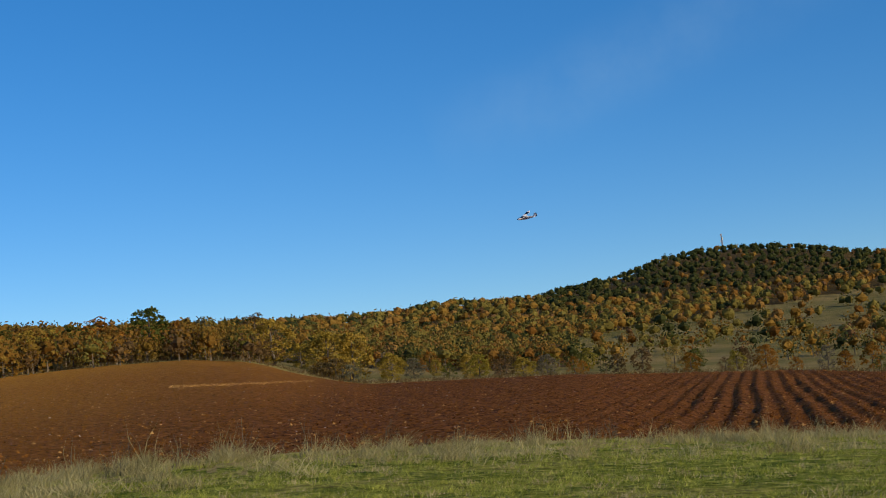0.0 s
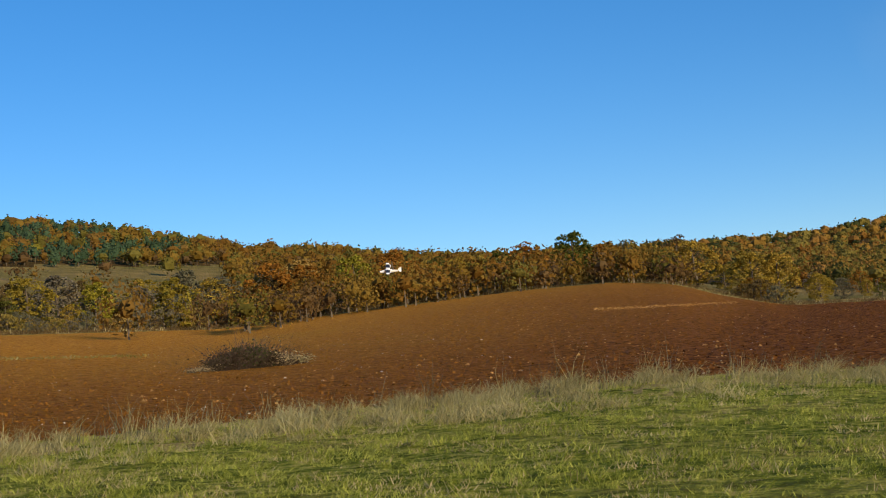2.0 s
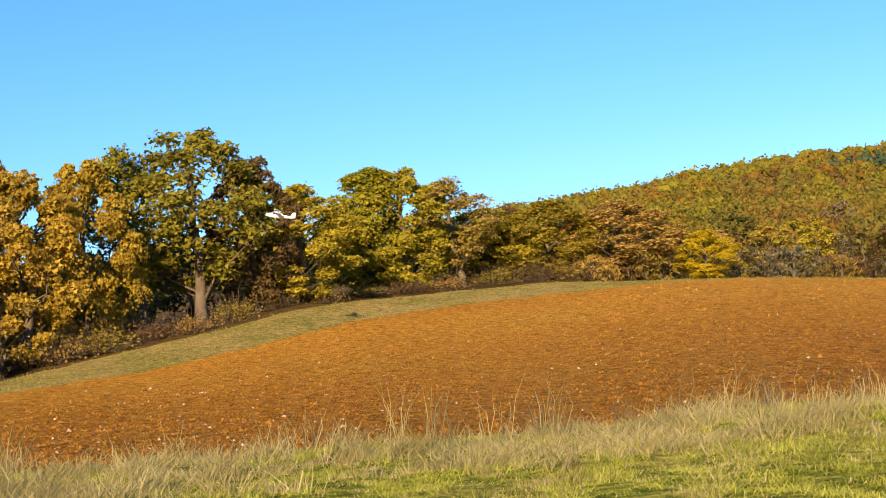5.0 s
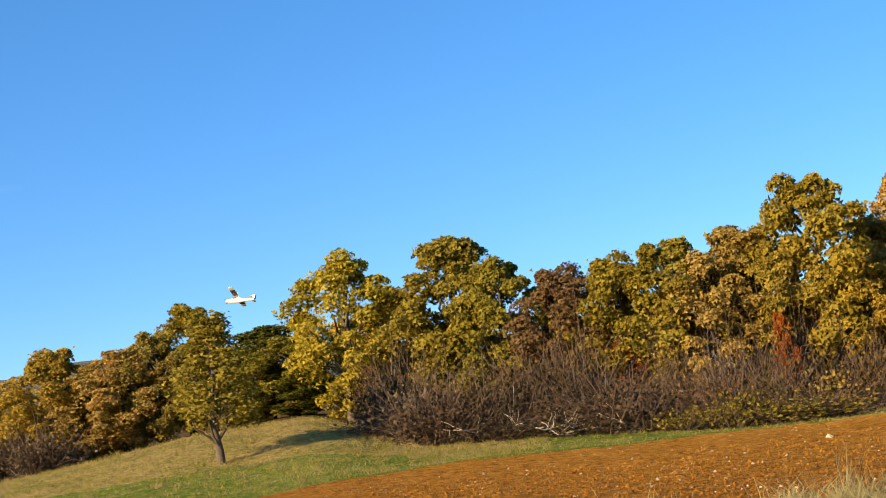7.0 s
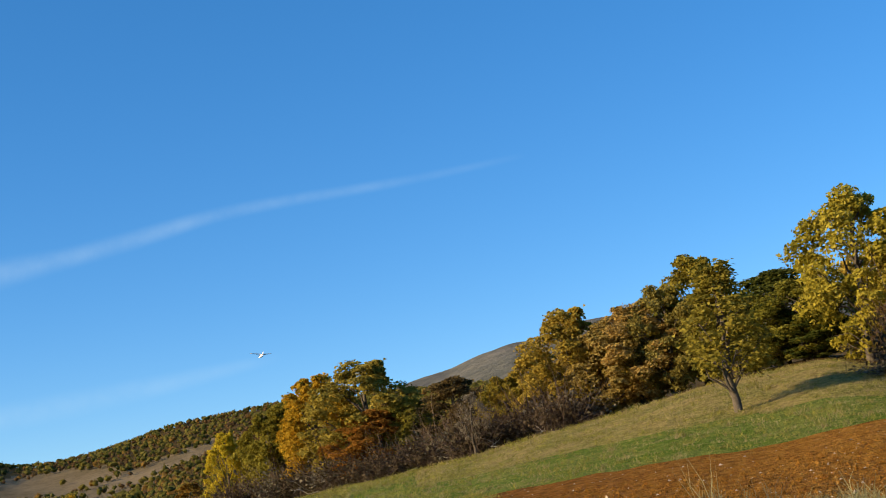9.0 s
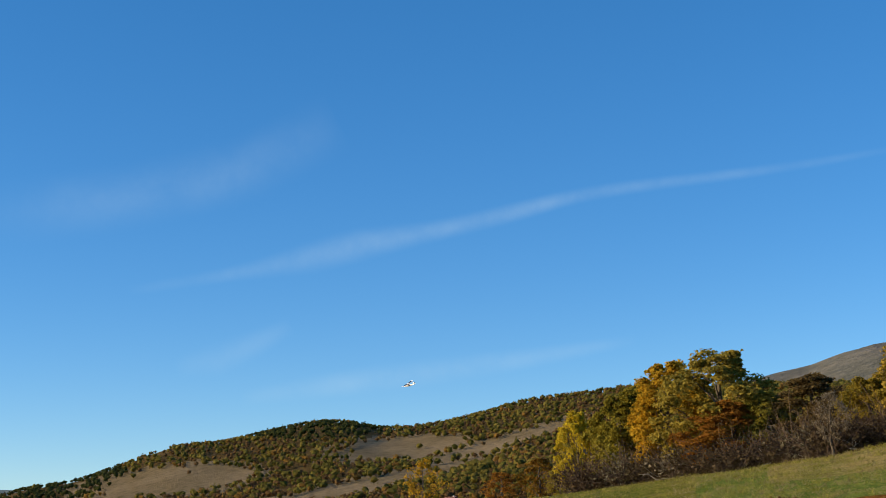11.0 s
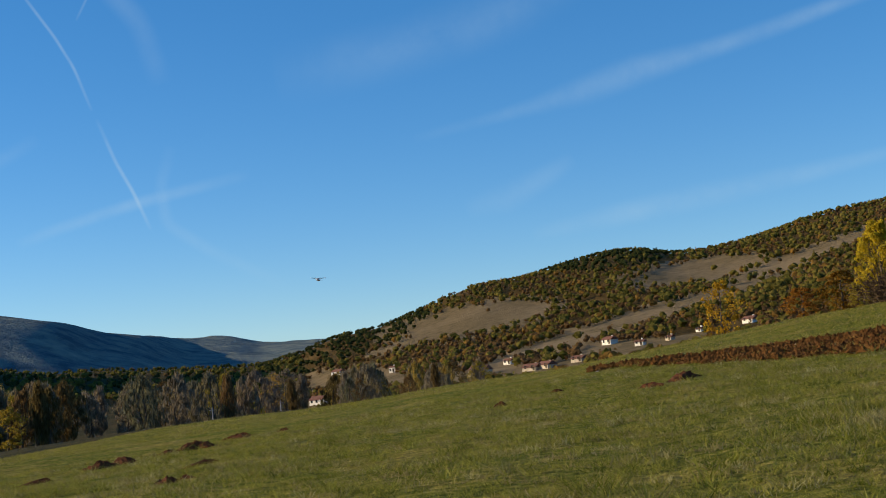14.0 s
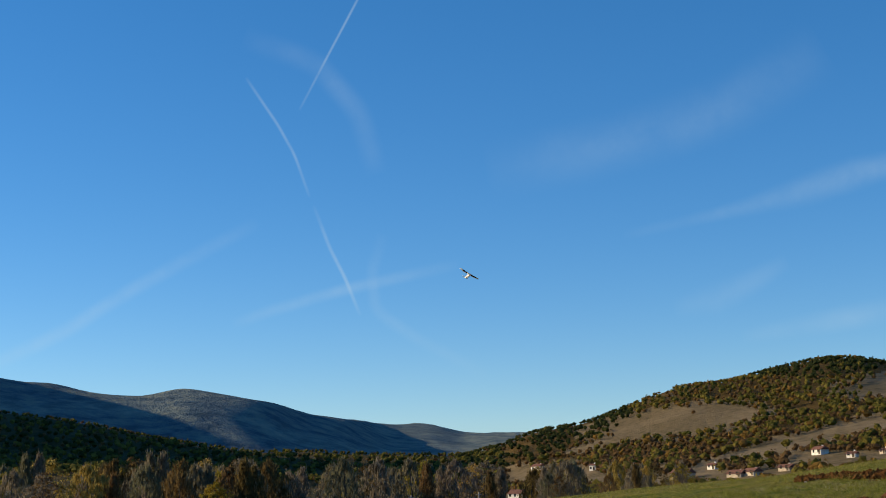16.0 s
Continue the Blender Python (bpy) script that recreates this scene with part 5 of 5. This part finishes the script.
MOUND = ground_mat("dug_earth", [(0.3, (0.035, 0.016, 0.008)), (0.6, (0.13, 0.05, 0.022)), (0.75, (0.20, 0.085, 0.04))], [(0.4, (0.06, 0.025, 0.012)), (0.6, (0.15, 0.06, 0.028))], 3.0, 0.5, 0.5, 6.0, 0.12)
for b, r, w, h in ((159.3, 34, 0.7, 0.12), (158.6, 35, 0.6, 0.1), (138.5, 47, 1.1, 0.22), (139.8, 46, 0.9, 0.12), (145.9, 48, 0.5, 0.12), (156.3, 62, 1.3, 0.18), (157.8, 40, 0.8, 0.12), (158.1, 56, 1.4, 0.28), (159.2, 56, 1.1, 0.16), (160.9, 52, 1.2, 0.22),
                   (161.8, 50, 1.1, 0.22), (164.1, 46, 1.0, 0.12), (164.5, 30, 0.8, 0.14), (165.7, 32, 1.1, 0.2), (166.5, 47, 1.2, 0.2), (143.6, 52, 0.5, 0.1), (154.6, 60, 0.7, 0.12)):
    dirt_mound(b, r, w * 1.35, h * 0.95)


# ---- village ----
def box_bm(w, d, h, z=0.0, bev=0.0):
    bm = bmesh.new()
    bmesh.ops.create_cube(bm, size=1, matrix=Matrix.Translation((0, 0, z + h / 2)) @ Matrix.Diagonal((w, d, h, 1)))
    if bev:
        bmesh.ops.bevel(bm, geom=bm.edges[:], offset=bev, segments=1, affect="EDGES")
    return bm


def house(b, r, w, d, h, turn, wall, label):
    t = thing("house", label, "house", "village houses", Matrix.Translation(spot(b, r, -0.3)) @ Matrix.Rotation(radians(b + turn), 4, "Z"))
    walls = bm_part("wall", box_bm(w, d, h), wall, t)
    bm = bmesh.new()
    o, rise = 0.45, 0.32 * d
    v = [bm.verts.new(p) for p in ((-w / 2 - o, -d / 2 - o, h - 0.1), (w / 2 + o, -d / 2 - o, h - 0.1), (w / 2 + o, d / 2 + o, h - 0.1), (-w / 2 - o, d / 2 + o, h - 0.1), (-w / 2 - o, 0, h + rise), (w / 2 + o, 0, h + rise))]
    for f in ((0, 1, 5, 4), (2, 3, 4, 5), (0, 4, 3), (1, 2, 5), (3, 2, 1, 0)):
        bm.faces.new([v[i] for i in f])
    roof = bm_part("roof", bm, ROOF_RED, t, "red clay-tiled gable roof")
    ch = box_bm(0.6, 0.6, 1.0, h + rise * 0.5)
    bmesh.ops.translate(ch, vec=(w * 0.22, d * 0.12, 0), verts=ch.verts[:])
    bm_part("chimney", ch, wall, roof)
    for k in range(max(2, int(w / 2.6))):
        for fl in range(2 if h > 4.5 else 1):
            x = -w / 2 + w * (k + 0.5) / max(2, int(w / 2.6))
            win = box_bm(1.0, 0.14, 1.2, 1.1 + fl * 2.7)
            bmesh.ops.translate(win, vec=(x, -d / 2 - 0.02, 0), verts=win.verts[:])
            bm_part("window", win, GLASS_DARK, walls)
    door = box_bm(0.95, 0.12, 2.0, 0.3)
    bmesh.ops.translate(door, vec=(w / 2 - 0.9, -d / 2 - 0.03, 0), verts=door.verts[:])
    bm_part("door", door, BARK, walls)


def distance_at(b, e):
    """The distance beyond the valley floor at which the ground at bearing b rises to the height angle e."""
    rs = knots_at([b])[0]
    r = np.linspace(rs[4][0], rs[6][0], 400)
    el = np.degrees(np.arctan2(ground(np.full(400, b), r, False) - EYE, r))
    return float(r[np.argmax(el > e)])


for b, e, a, st, turn, wall in HOUSES:
    r = distance_at(b, e)
    w = r * radians(a) * 1.35
    house(b, r, w, w * 0.7, 1.9 * st * max(0.8, w / 8), turn, wall, "small white-walled village house with red tiled roof" if wall is WALL_WHITE else "cream-walled village house with red tiled roof")


def utility_pole(b, r, h):
    t = thing("utility_pole", "grey concrete utility pole in the valley", "pole", "utility poles", Matrix.Translation(spot(b, r, -0.3)))
    vs, fs = tube([(0, 0, 0), (0, 0, h * 0.5), (0, 0, h)], [0.17, 0.14, 0.11], 8)
    part("post", mesh_of("post", [list(v) for v in vs], fs, [CONCRETE]), t)
    arm = box_bm(1.4, 0.12, 0.12, h - 0.6, 0.02)
    bm_part("crossarm", arm, CONCRETE, t)


for b in (154.7, 157.4, 160.3):
    utility_pole(b, 330, 5.5)


def mast():
    t = thing("telecom_mast", "grey lattice telecom mast on the hilltop", "mast", "", Matrix.Translation(spot(-11.4, 1290, -0.5)))
    H = 21.0
    for x, y in ((-0.8, -0.5), (0.8, -0.5), (0, 0.9)):
        vs, fs = tube([(x, y, 0), (x * 0.3, y * 0.3, H)], [0.34, 0.24], 6)
        part("leg", mesh_of("leg", [list(v) for v in vs], fs, [STEEL]), t)
    for k in range(10):
        z, s = 1 + k * 2.0, 1 - 0.7 * k * 2 / H
        vs, fs = join([tube([(-0.8 * s, -0.5 * s, z), (0.8 * s, -0.5 * s, z + 1.8)], [0.16, 0.16], 4), tube([(0.8 * s, -0.5 * s, z), (0, 0.9 * s, z + 1.8)], [0.16, 0.16], 4), tube([(0, 0.9 * s, z), (-0.8 * s, -0.5 * s, z + 1.8)], [0.16, 0.16], 4)])
        part("brace", mesh_of("brace", [list(v) for v in vs], fs, [STEEL]), t)
    for x, z in ((-0.9, 13), (0.8, 15.5), (-0.6, 19)):
        a = box_bm(0.7, 0.4, 2.2, z, 0.05)
        bmesh.ops.translate(a, vec=(x, 0, 0), verts=a.verts[:])
        bm_part("antenna", a, WALL_WHITE, t)


mast()


# ---- condensation trails ----
def trail_mat(name, strength):
    m, n, l, p = shader(name, 1.0)
    uv = n.new("ShaderNodeUVMap").outputs["UV"]
    sep = n.new("ShaderNodeSeparateXYZ")
    l.new(uv, sep.inputs[0])

    def op(kind, a, b=None):
        x = n.new("ShaderNodeMath")
        x.operation = kind
        for s, v in zip(x.inputs, (a, b)):
            if v is None:
                continue
            if isinstance(v, (int, float)):
                s.default_value = v
            else:
                l.new(v, s)
        return x.outputs[0]
    across = op("SINE", op("MULTIPLY", sep.outputs["Y"], math.pi))
    along = op("POWER", op("SINE", op("MULTIPLY", sep.outputs["X"], math.pi)), 0.6)
    wisp = ramp(n, l, noise_tex(n, l, n.new("ShaderNodeNewGeometry").outputs["Position"], 0.006, 5, 0.6), [(0.3, (0.35, 0.35, 0.35)), (0.65, (1, 1, 1))])
    a = op("MULTIPLY", op("MULTIPLY", op("MULTIPLY", op("POWER", across, 1.8), along), wisp), strength)
    # emission stands in for the sunlight that ice cloud scatters
    glow, tra, ms = n.new("ShaderNodeEmission"), n.new("ShaderNodeBsdfTransparent"), n.new("ShaderNodeMixShader")
    glow.inputs["Color"].default_value = (0.62, 0.84, 1.0, 1)
    glow.inputs["Strength"].default_value = 0.58
    l.new(a, ms.inputs["Fac"])
    l.new(tra.outputs[0], ms.inputs[1])
    l.new(glow.outputs[0], ms.inputs[2])
    l.new(ms.outputs[0], n["Material Output"].inputs["Surface"])
    return m


CLOUD_SOFT, CLOUD_FAINT, CLOUD_CRISP = trail_mat("thin_cirrus", 0.18), trail_mat("faint_cirrus", 0.10), trail_mat("fresh_trail", 0.36)


def trail(points, width, material, label, name="contrail"):
    """A ribbon of ice cloud along bearings and height angles, 4.6 km away."""
    D, n, s = 4600.0, 40, 6
    k = np.linspace(0, len(points) - 1, n)
    pb, pe = np.interp(k, range(len(points)), [p[0] for p in points]), np.interp(k, range(len(points)), [p[1] for p in points])
    wi = np.interp(k, range(len(points)), [p[2] if len(p) > 2 else 1.0 for p in points]) * width
    ker = np.array([0.25, 0.5, 0.25])
    for _ in range(6):
        pb[1:-1], pe[1:-1] = np.convolve(pb, ker, "valid"), np.convolve(pe, ker, "valid")
    tb, te = np.gradient(pb), np.gradient(pe)
    ln = np.hypot(tb, te)
    vs, fs, uvs = [], [], []
    for i in range(n):
        for j in range(s + 1):
            o = (j / s - 0.5) * wi[i]
            b, e = radians(pb[i] - te[i] / ln[i] * o), radians(pe[i] + tb[i] / ln[i] * o)
            vs.append((-math.sin(b) * math.cos(e) * D, math.cos(b) * math.cos(e) * D, EYE + math.sin(e) * D))
            uvs.append((i / (n - 1), j / s))
    for i in range(n - 1):
        for j in range(s):
            a = i * (s + 1) + j
            fs.append([a, a + 1, a + s + 2, a + s + 1])
    me = mesh_of(name, vs, fs, [material], smooth=True)
    layer = me.uv_layers.new(name="UVMap")
    for lp in me.loops:
        layer.data[lp.index].uv = uvs[lp.vertex_index]
    tagged(new(name, me), label, "cloud", "trails in the sky", kind="structure")


trail([(148.5, 10.2, 0.6), (144.2, 10.9, 0.8), (141.1, 11.5, 1.6), (139.5, 12.0, 1.7), (136.0, 12.5, 1.1), (132.5, 13.2, 1.0), (130.2, 13.75, 0.8), (126.8, 14.05, 0.7), (122.5, 14.2, 0.6), (117, 14.6, 0.4)], 0.95, CLOUD_SOFT, "long thin streak of old contrail cloud")
trail([(144, 5.9, 0.8), (141.1, 6.3, 1.2), (138.6, 6.6, 1.4), (135.6, 6.9, 1.3), (132, 7.3, 1), (128, 7.8, 0.6)], 1.0, CLOUD_SOFT, "low faint streak of cirrus above the hill")
trail([(146.6, 7.1, 0.8), (144.9, 7.5, 1.3), (143.4, 8.1, 1), (142, 8.8, 0.7)], 1.3, CLOUD_FAINT, "small wisp of cirrus", "cirrus_wisp")
trail([(158.7, 20.8), (159.2, 19.98), (160.5, 17.75), (161.7, 15.6)], 0.16, CLOUD_CRISP, "fresh narrow white contrail")
trail([(163.9, 16.9), (162.6, 15.05), (161.9, 13.81), (161.3, 12.1)], 0.2, CLOUD_CRISP, "fresh narrow white contrail")
trail([(161.15, 11.8), (160.5, 10.04), (159.9, 8.85), (159.3, 7.3)], 0.24, CLOUD_CRISP, "fresh narrow white contrail")
trail([(175, 4.9), (173.4, 5.6), (171.1, 6.7), (168.7, 8.26), (166.5, 9.5), (163.4, 11.1)], 0.85, CLOUD_SOFT, "slanting streak of spread contrail")
trail([(164.5, 7.0), (162.9, 7.57), (160.1, 8.33), (157.8, 8.81), (155.2, 9.3)], 0.7, CLOUD_SOFT, "spread contrail crossing another")
trail([(158.3, 10.6), (158.8, 9.1), (158.7, 7.5), (157.0, 6.32), (154.2, 4.8)], 0.75, CLOUD_FAINT, "curling faint wisp of cirrus", "cirrus_wisp")
trail([(164, 18.5), (161, 17.5), (159.2, 15.5), (158.5, 13)], 1.3, CLOUD_FAINT, "faint wisp of cirrus", "cirrus_wisp")
trail([(154, 13), (149, 13.8), (144, 15.0), (140, 17)], 3.0, CLOUD_FAINT, "faint veil of cirrus", "cirrus_wisp")
trail([(0, 10.8), (-3, 11.5), (-5.8, 12.2), (-9.5, 13.5), (-14, 14.9), (-18, 15.8)], 5.0, CLOUD_FAINT, "faint veil of cirrus over the mast hill", "cirrus_wisp")


# ---- model aeroplane ----
def loft(rings):
    """A skin through closed rings of equal count, capped at both ends."""
    n = len(rings[0])
    vs = [p for r in rings for p in r]
    fs = [[k * n + j, k * n + (j + 1) % n, (k + 1) * n + (j + 1) % n, (k + 1) * n + j] for k in range(len(rings) - 1) for j in range(n)]
    fs += [list(range(n))[::-1], [(len(rings) - 1) * n + j for j in range(n)]]
    return vs, fs


def oval(y, w, h, z, n=12, power=0.7):
    out = []
    for k in range(n):
        a = 6.2832 * k / n
        c, s = math.cos(a), math.sin(a)
        out.append((w / 2 * math.copysign(abs(c) ** power, c), y, z + h / 2 * math.copysign(abs(s) ** power, s)))
    return out


def aerofoil(x, chord, thick, y_lead, z):
    prof = ((0, 0), (0.08, 0.5), (0.3, 0.62), (0.65, 0.4), (1, 0.04), (1, -0.04), (0.6, -0.2), (0.25, -0.32), (0.06, -0.26))
    return [(x, y_lead - c * chord, z + t * thick) for c, t in prof]


def upright(z, chord, thick, y_lead):
    prof = ((0, 0), (0.2, 0.5), (0.6, 0.4), (1, 0.05), (1, -0.05), (0.6, -0.4), (0.2, -0.5))
    return [(t * thick, y_lead - c * chord, z) for c, t in prof]


def aeroplane():
    t = thing("model_aeroplane", "white high-wing radio-controlled model aeroplane with black wing panels, in flight", "model aeroplane")

    def skin(name, rings, material, label="", parent=None):
        vs, fs = loft(rings)
        return part(name, mesh_of(name, vs, fs, [material], smooth=False), parent or t, label)
    body = skin("fuselage", [oval(0.50, 0.06, 0.07, 0.0), oval(0.47, 0.12, 0.13, 0.0), oval(0.30, 0.15, 0.18, 0.01), oval(0.18, 0.155, 0.24, 0.03), oval(-0.12, 0.15, 0.23, 0.03), oval(-0.22, 0.12, 0.16, 0.02),
                             oval(-0.55, 0.07, 0.09, 0.03), oval(-0.74, 0.035, 0.06, 0.04)], FOAM_WHITE)
    skin("canopy", [oval(0.23, 0.13, 0.03, 0.12), oval(0.20, 0.159, 0.10, 0.09), oval(0.10, 0.161, 0.10, 0.10), oval(0.06, 0.15, 0.04, 0.12)], FOAM_BLACK, "dark cockpit window", body)
    for s in (-1, 1):
        wing = skin("wing", [aerofoil(0.0, 0.25, 0.05, 0.17, 0.16), aerofoil(s * 0.16, 0.25, 0.05, 0.17, 0.165)], FOAM_WHITE)
        skin("wing_panel", [aerofoil(s * 0.161, 0.25, 0.05, 0.17, 0.165), aerofoil(s * 0.56, 0.23, 0.042, 0.16, 0.185)], FOAM_BLACK, "black middle wing panel", wing)
        skin("wing_tip", [aerofoil(s * 0.562, 0.229, 0.041, 0.16, 0.185), aerofoil(s * 0.72, 0.21, 0.036, 0.155, 0.195), aerofoil(s * 0.77, 0.15, 0.02, 0.13, 0.20)], FOAM_WHITE, "white wing tip", wing)
        skin("aileron", [aerofoil(s * 0.28, 0.055, 0.014, -0.083, 0.168), aerofoil(s * 0.55, 0.05, 0.012, -0.072, 0.183)], FOAM_WHITE, "white aileron", wing)
        strut = tube([(s * 0.07, 0.05, -0.07), (s * 0.34, 0.06, 0.165)], [0.008, 0.008], 6)
        part("wing_strut", mesh_of("wing_strut", [list(v) for v in strut[0]], strut[1], [STEEL]), t)
        skin("tailplane", [aerofoil(0.0, 0.16, 0.016, -0.58, 0.06), aerofoil(s * 0.18, 0.14, 0.014, -0.60, 0.06), aerofoil(s * 0.25, 0.09, 0.01, -0.64, 0.06)], FOAM_WHITE)

    fin = skin("tail_fin", [upright(0.05, 0.22, 0.018, -0.53), upright(0.18, 0.16, 0.016, -0.59), upright(0.26, 0.11, 0.012, -0.64)], FOAM_WHITE)
    skin("rudder", [upright(0.05, 0.07, 0.012, -0.745), upright(0.25, 0.05, 0.01, -0.752)], FOAM_BLACK, "black rudder", fin)
    cowl = skin("cowling", [oval(0.515, 0.07, 0.08, 0.0), oval(0.505, 0.125, 0.135, 0.0), oval(0.44, 0.137, 0.15, 0.0)], FOAM_WHITE, "white nose cowling")
    prop = part("propeller", mesh_of("propeller", *loft([oval(0.53, 0.03, 0.03, 0, 10, 1), oval(0.55, 0.03, 0.03, 0, 10, 1), oval(0.575, 0.008, 0.008, 0, 10, 1)]), [TRIM_ORANGE]), t, "propeller with yellow spinner")
    for s in (-1, 1):
        bl = loft([[(s * 0.01, 0.545, 0.012), (s * 0.01, 0.535, -0.012), (s * 0.01, 0.539, -0.012), (s * 0.01, 0.549, 0.012)], [(s * 0.07, 0.543, 0.016), (s * 0.07, 0.537, -0.016), (s * 0.07, 0.541, -0.016), (s * 0.07, 0.547, 0.016)],
                   [(s * 0.13, 0.542, 0.007), (s * 0.13, 0.540, -0.007), (s * 0.13, 0.543, -0.007), (s * 0.13, 0.545, 0.007)]])
        part("blade", mesh_of("blade", bl[0], bl[1], [FOAM_BLACK]), prop)
    return t, prop


PLANE, PROP = aeroplane()

# seconds, bearing, height angle, distance, then heading, climb and bank to the right
FLIGHT = [(0, -3.70, 7.32, 86, 58, 2, -24), (0.5, 0.89, 7.82, 88, 64, -2, -32), (1.0, 6.16, 7.25, 89, 76, -4, -36), (1.5, 12.09, 5.84, 87, 92, -4, -34), (2.0, 19.29, 4.27, 83, 108, 2, -30),
          (2.5, 27.44, 3.65, 78, 120, 10, -25), (3.0, 35.61, 4.31, 73, 129, 18, -22), (3.5, 43.45, 5.51, 70, 137, 20, -22), (4.2, 54.48, 7.01, 66, 148, 17, -20), (5.2, 74.5, 8.8, 60, 166, 13, -14), (6.3, 94.93, 9.54, 57, 182, 8, -15)]
FLIGHT_BACK = [(6.5, 98.83, 9.65, 57, 182, 7, -13), (7.0, 108.97, 9.58, 59, 176, 6, 24), (7.5, 117.36, 8.84, 66, 162, 6, 26), (8.0, 123.27, 8.24, 77, 151, 6, 17), (8.5, 126.72, 8.10, 90, 140, 5, 12),
               (9.0, 128.80, 7.91, 101, 142, 3, 5), (9.5, 130.40, 7.58, 111, 150, 0, -4), (9.7, 131.06, 7.39, 114, 154, 0, -8), (10.8, 136.4, 6.5, 126, 180, 0, -25), (11.8, 141.82, 5.64, 130, 208, 0, -40),
               (12.0, 143.09, 5.54, 131, 216, 0, -50)]
FLIGHT_END = [(12.5, 146.61, 5.09, 138, 246, 0, -30), (13.0, 149.58, 4.92, 142, 282, 0, -26), (13.5, 151.50, 4.77, 138, 306, 0, -14), (14.0, 152.81, 4.83, 132, 320, 2, -5), (14.5, 154.00, 5.34, 125, 332, 4, -3),
              (15.0, 154.90, 6.58, 116, 340, 5, -8), (15.5, 155.24, 7.89, 108, 346, 5, -22), (16.0, 154.87, 8.80, 102, 352, 4, -30)]


def motions():
    rows = []
    for t, b, e, d, heading, climb, bank in FLIGHT + FLIGHT_BACK + FLIGHT_END:
        x, y, z = -math.sin(radians(b)) * math.cos(radians(e)) * d, math.cos(radians(b)) * math.cos(radians(e)) * d, EYE + math.sin(radians(e)) * d
        rows.append((t, pose(x, y, z, climb, bank, heading)))
    walk(PLANE, rows)
    walk(PROP, [(k * 0.1, pose(0, 0, 0, 0, k * 80.0, 0)) for k in range(161)])


motions()
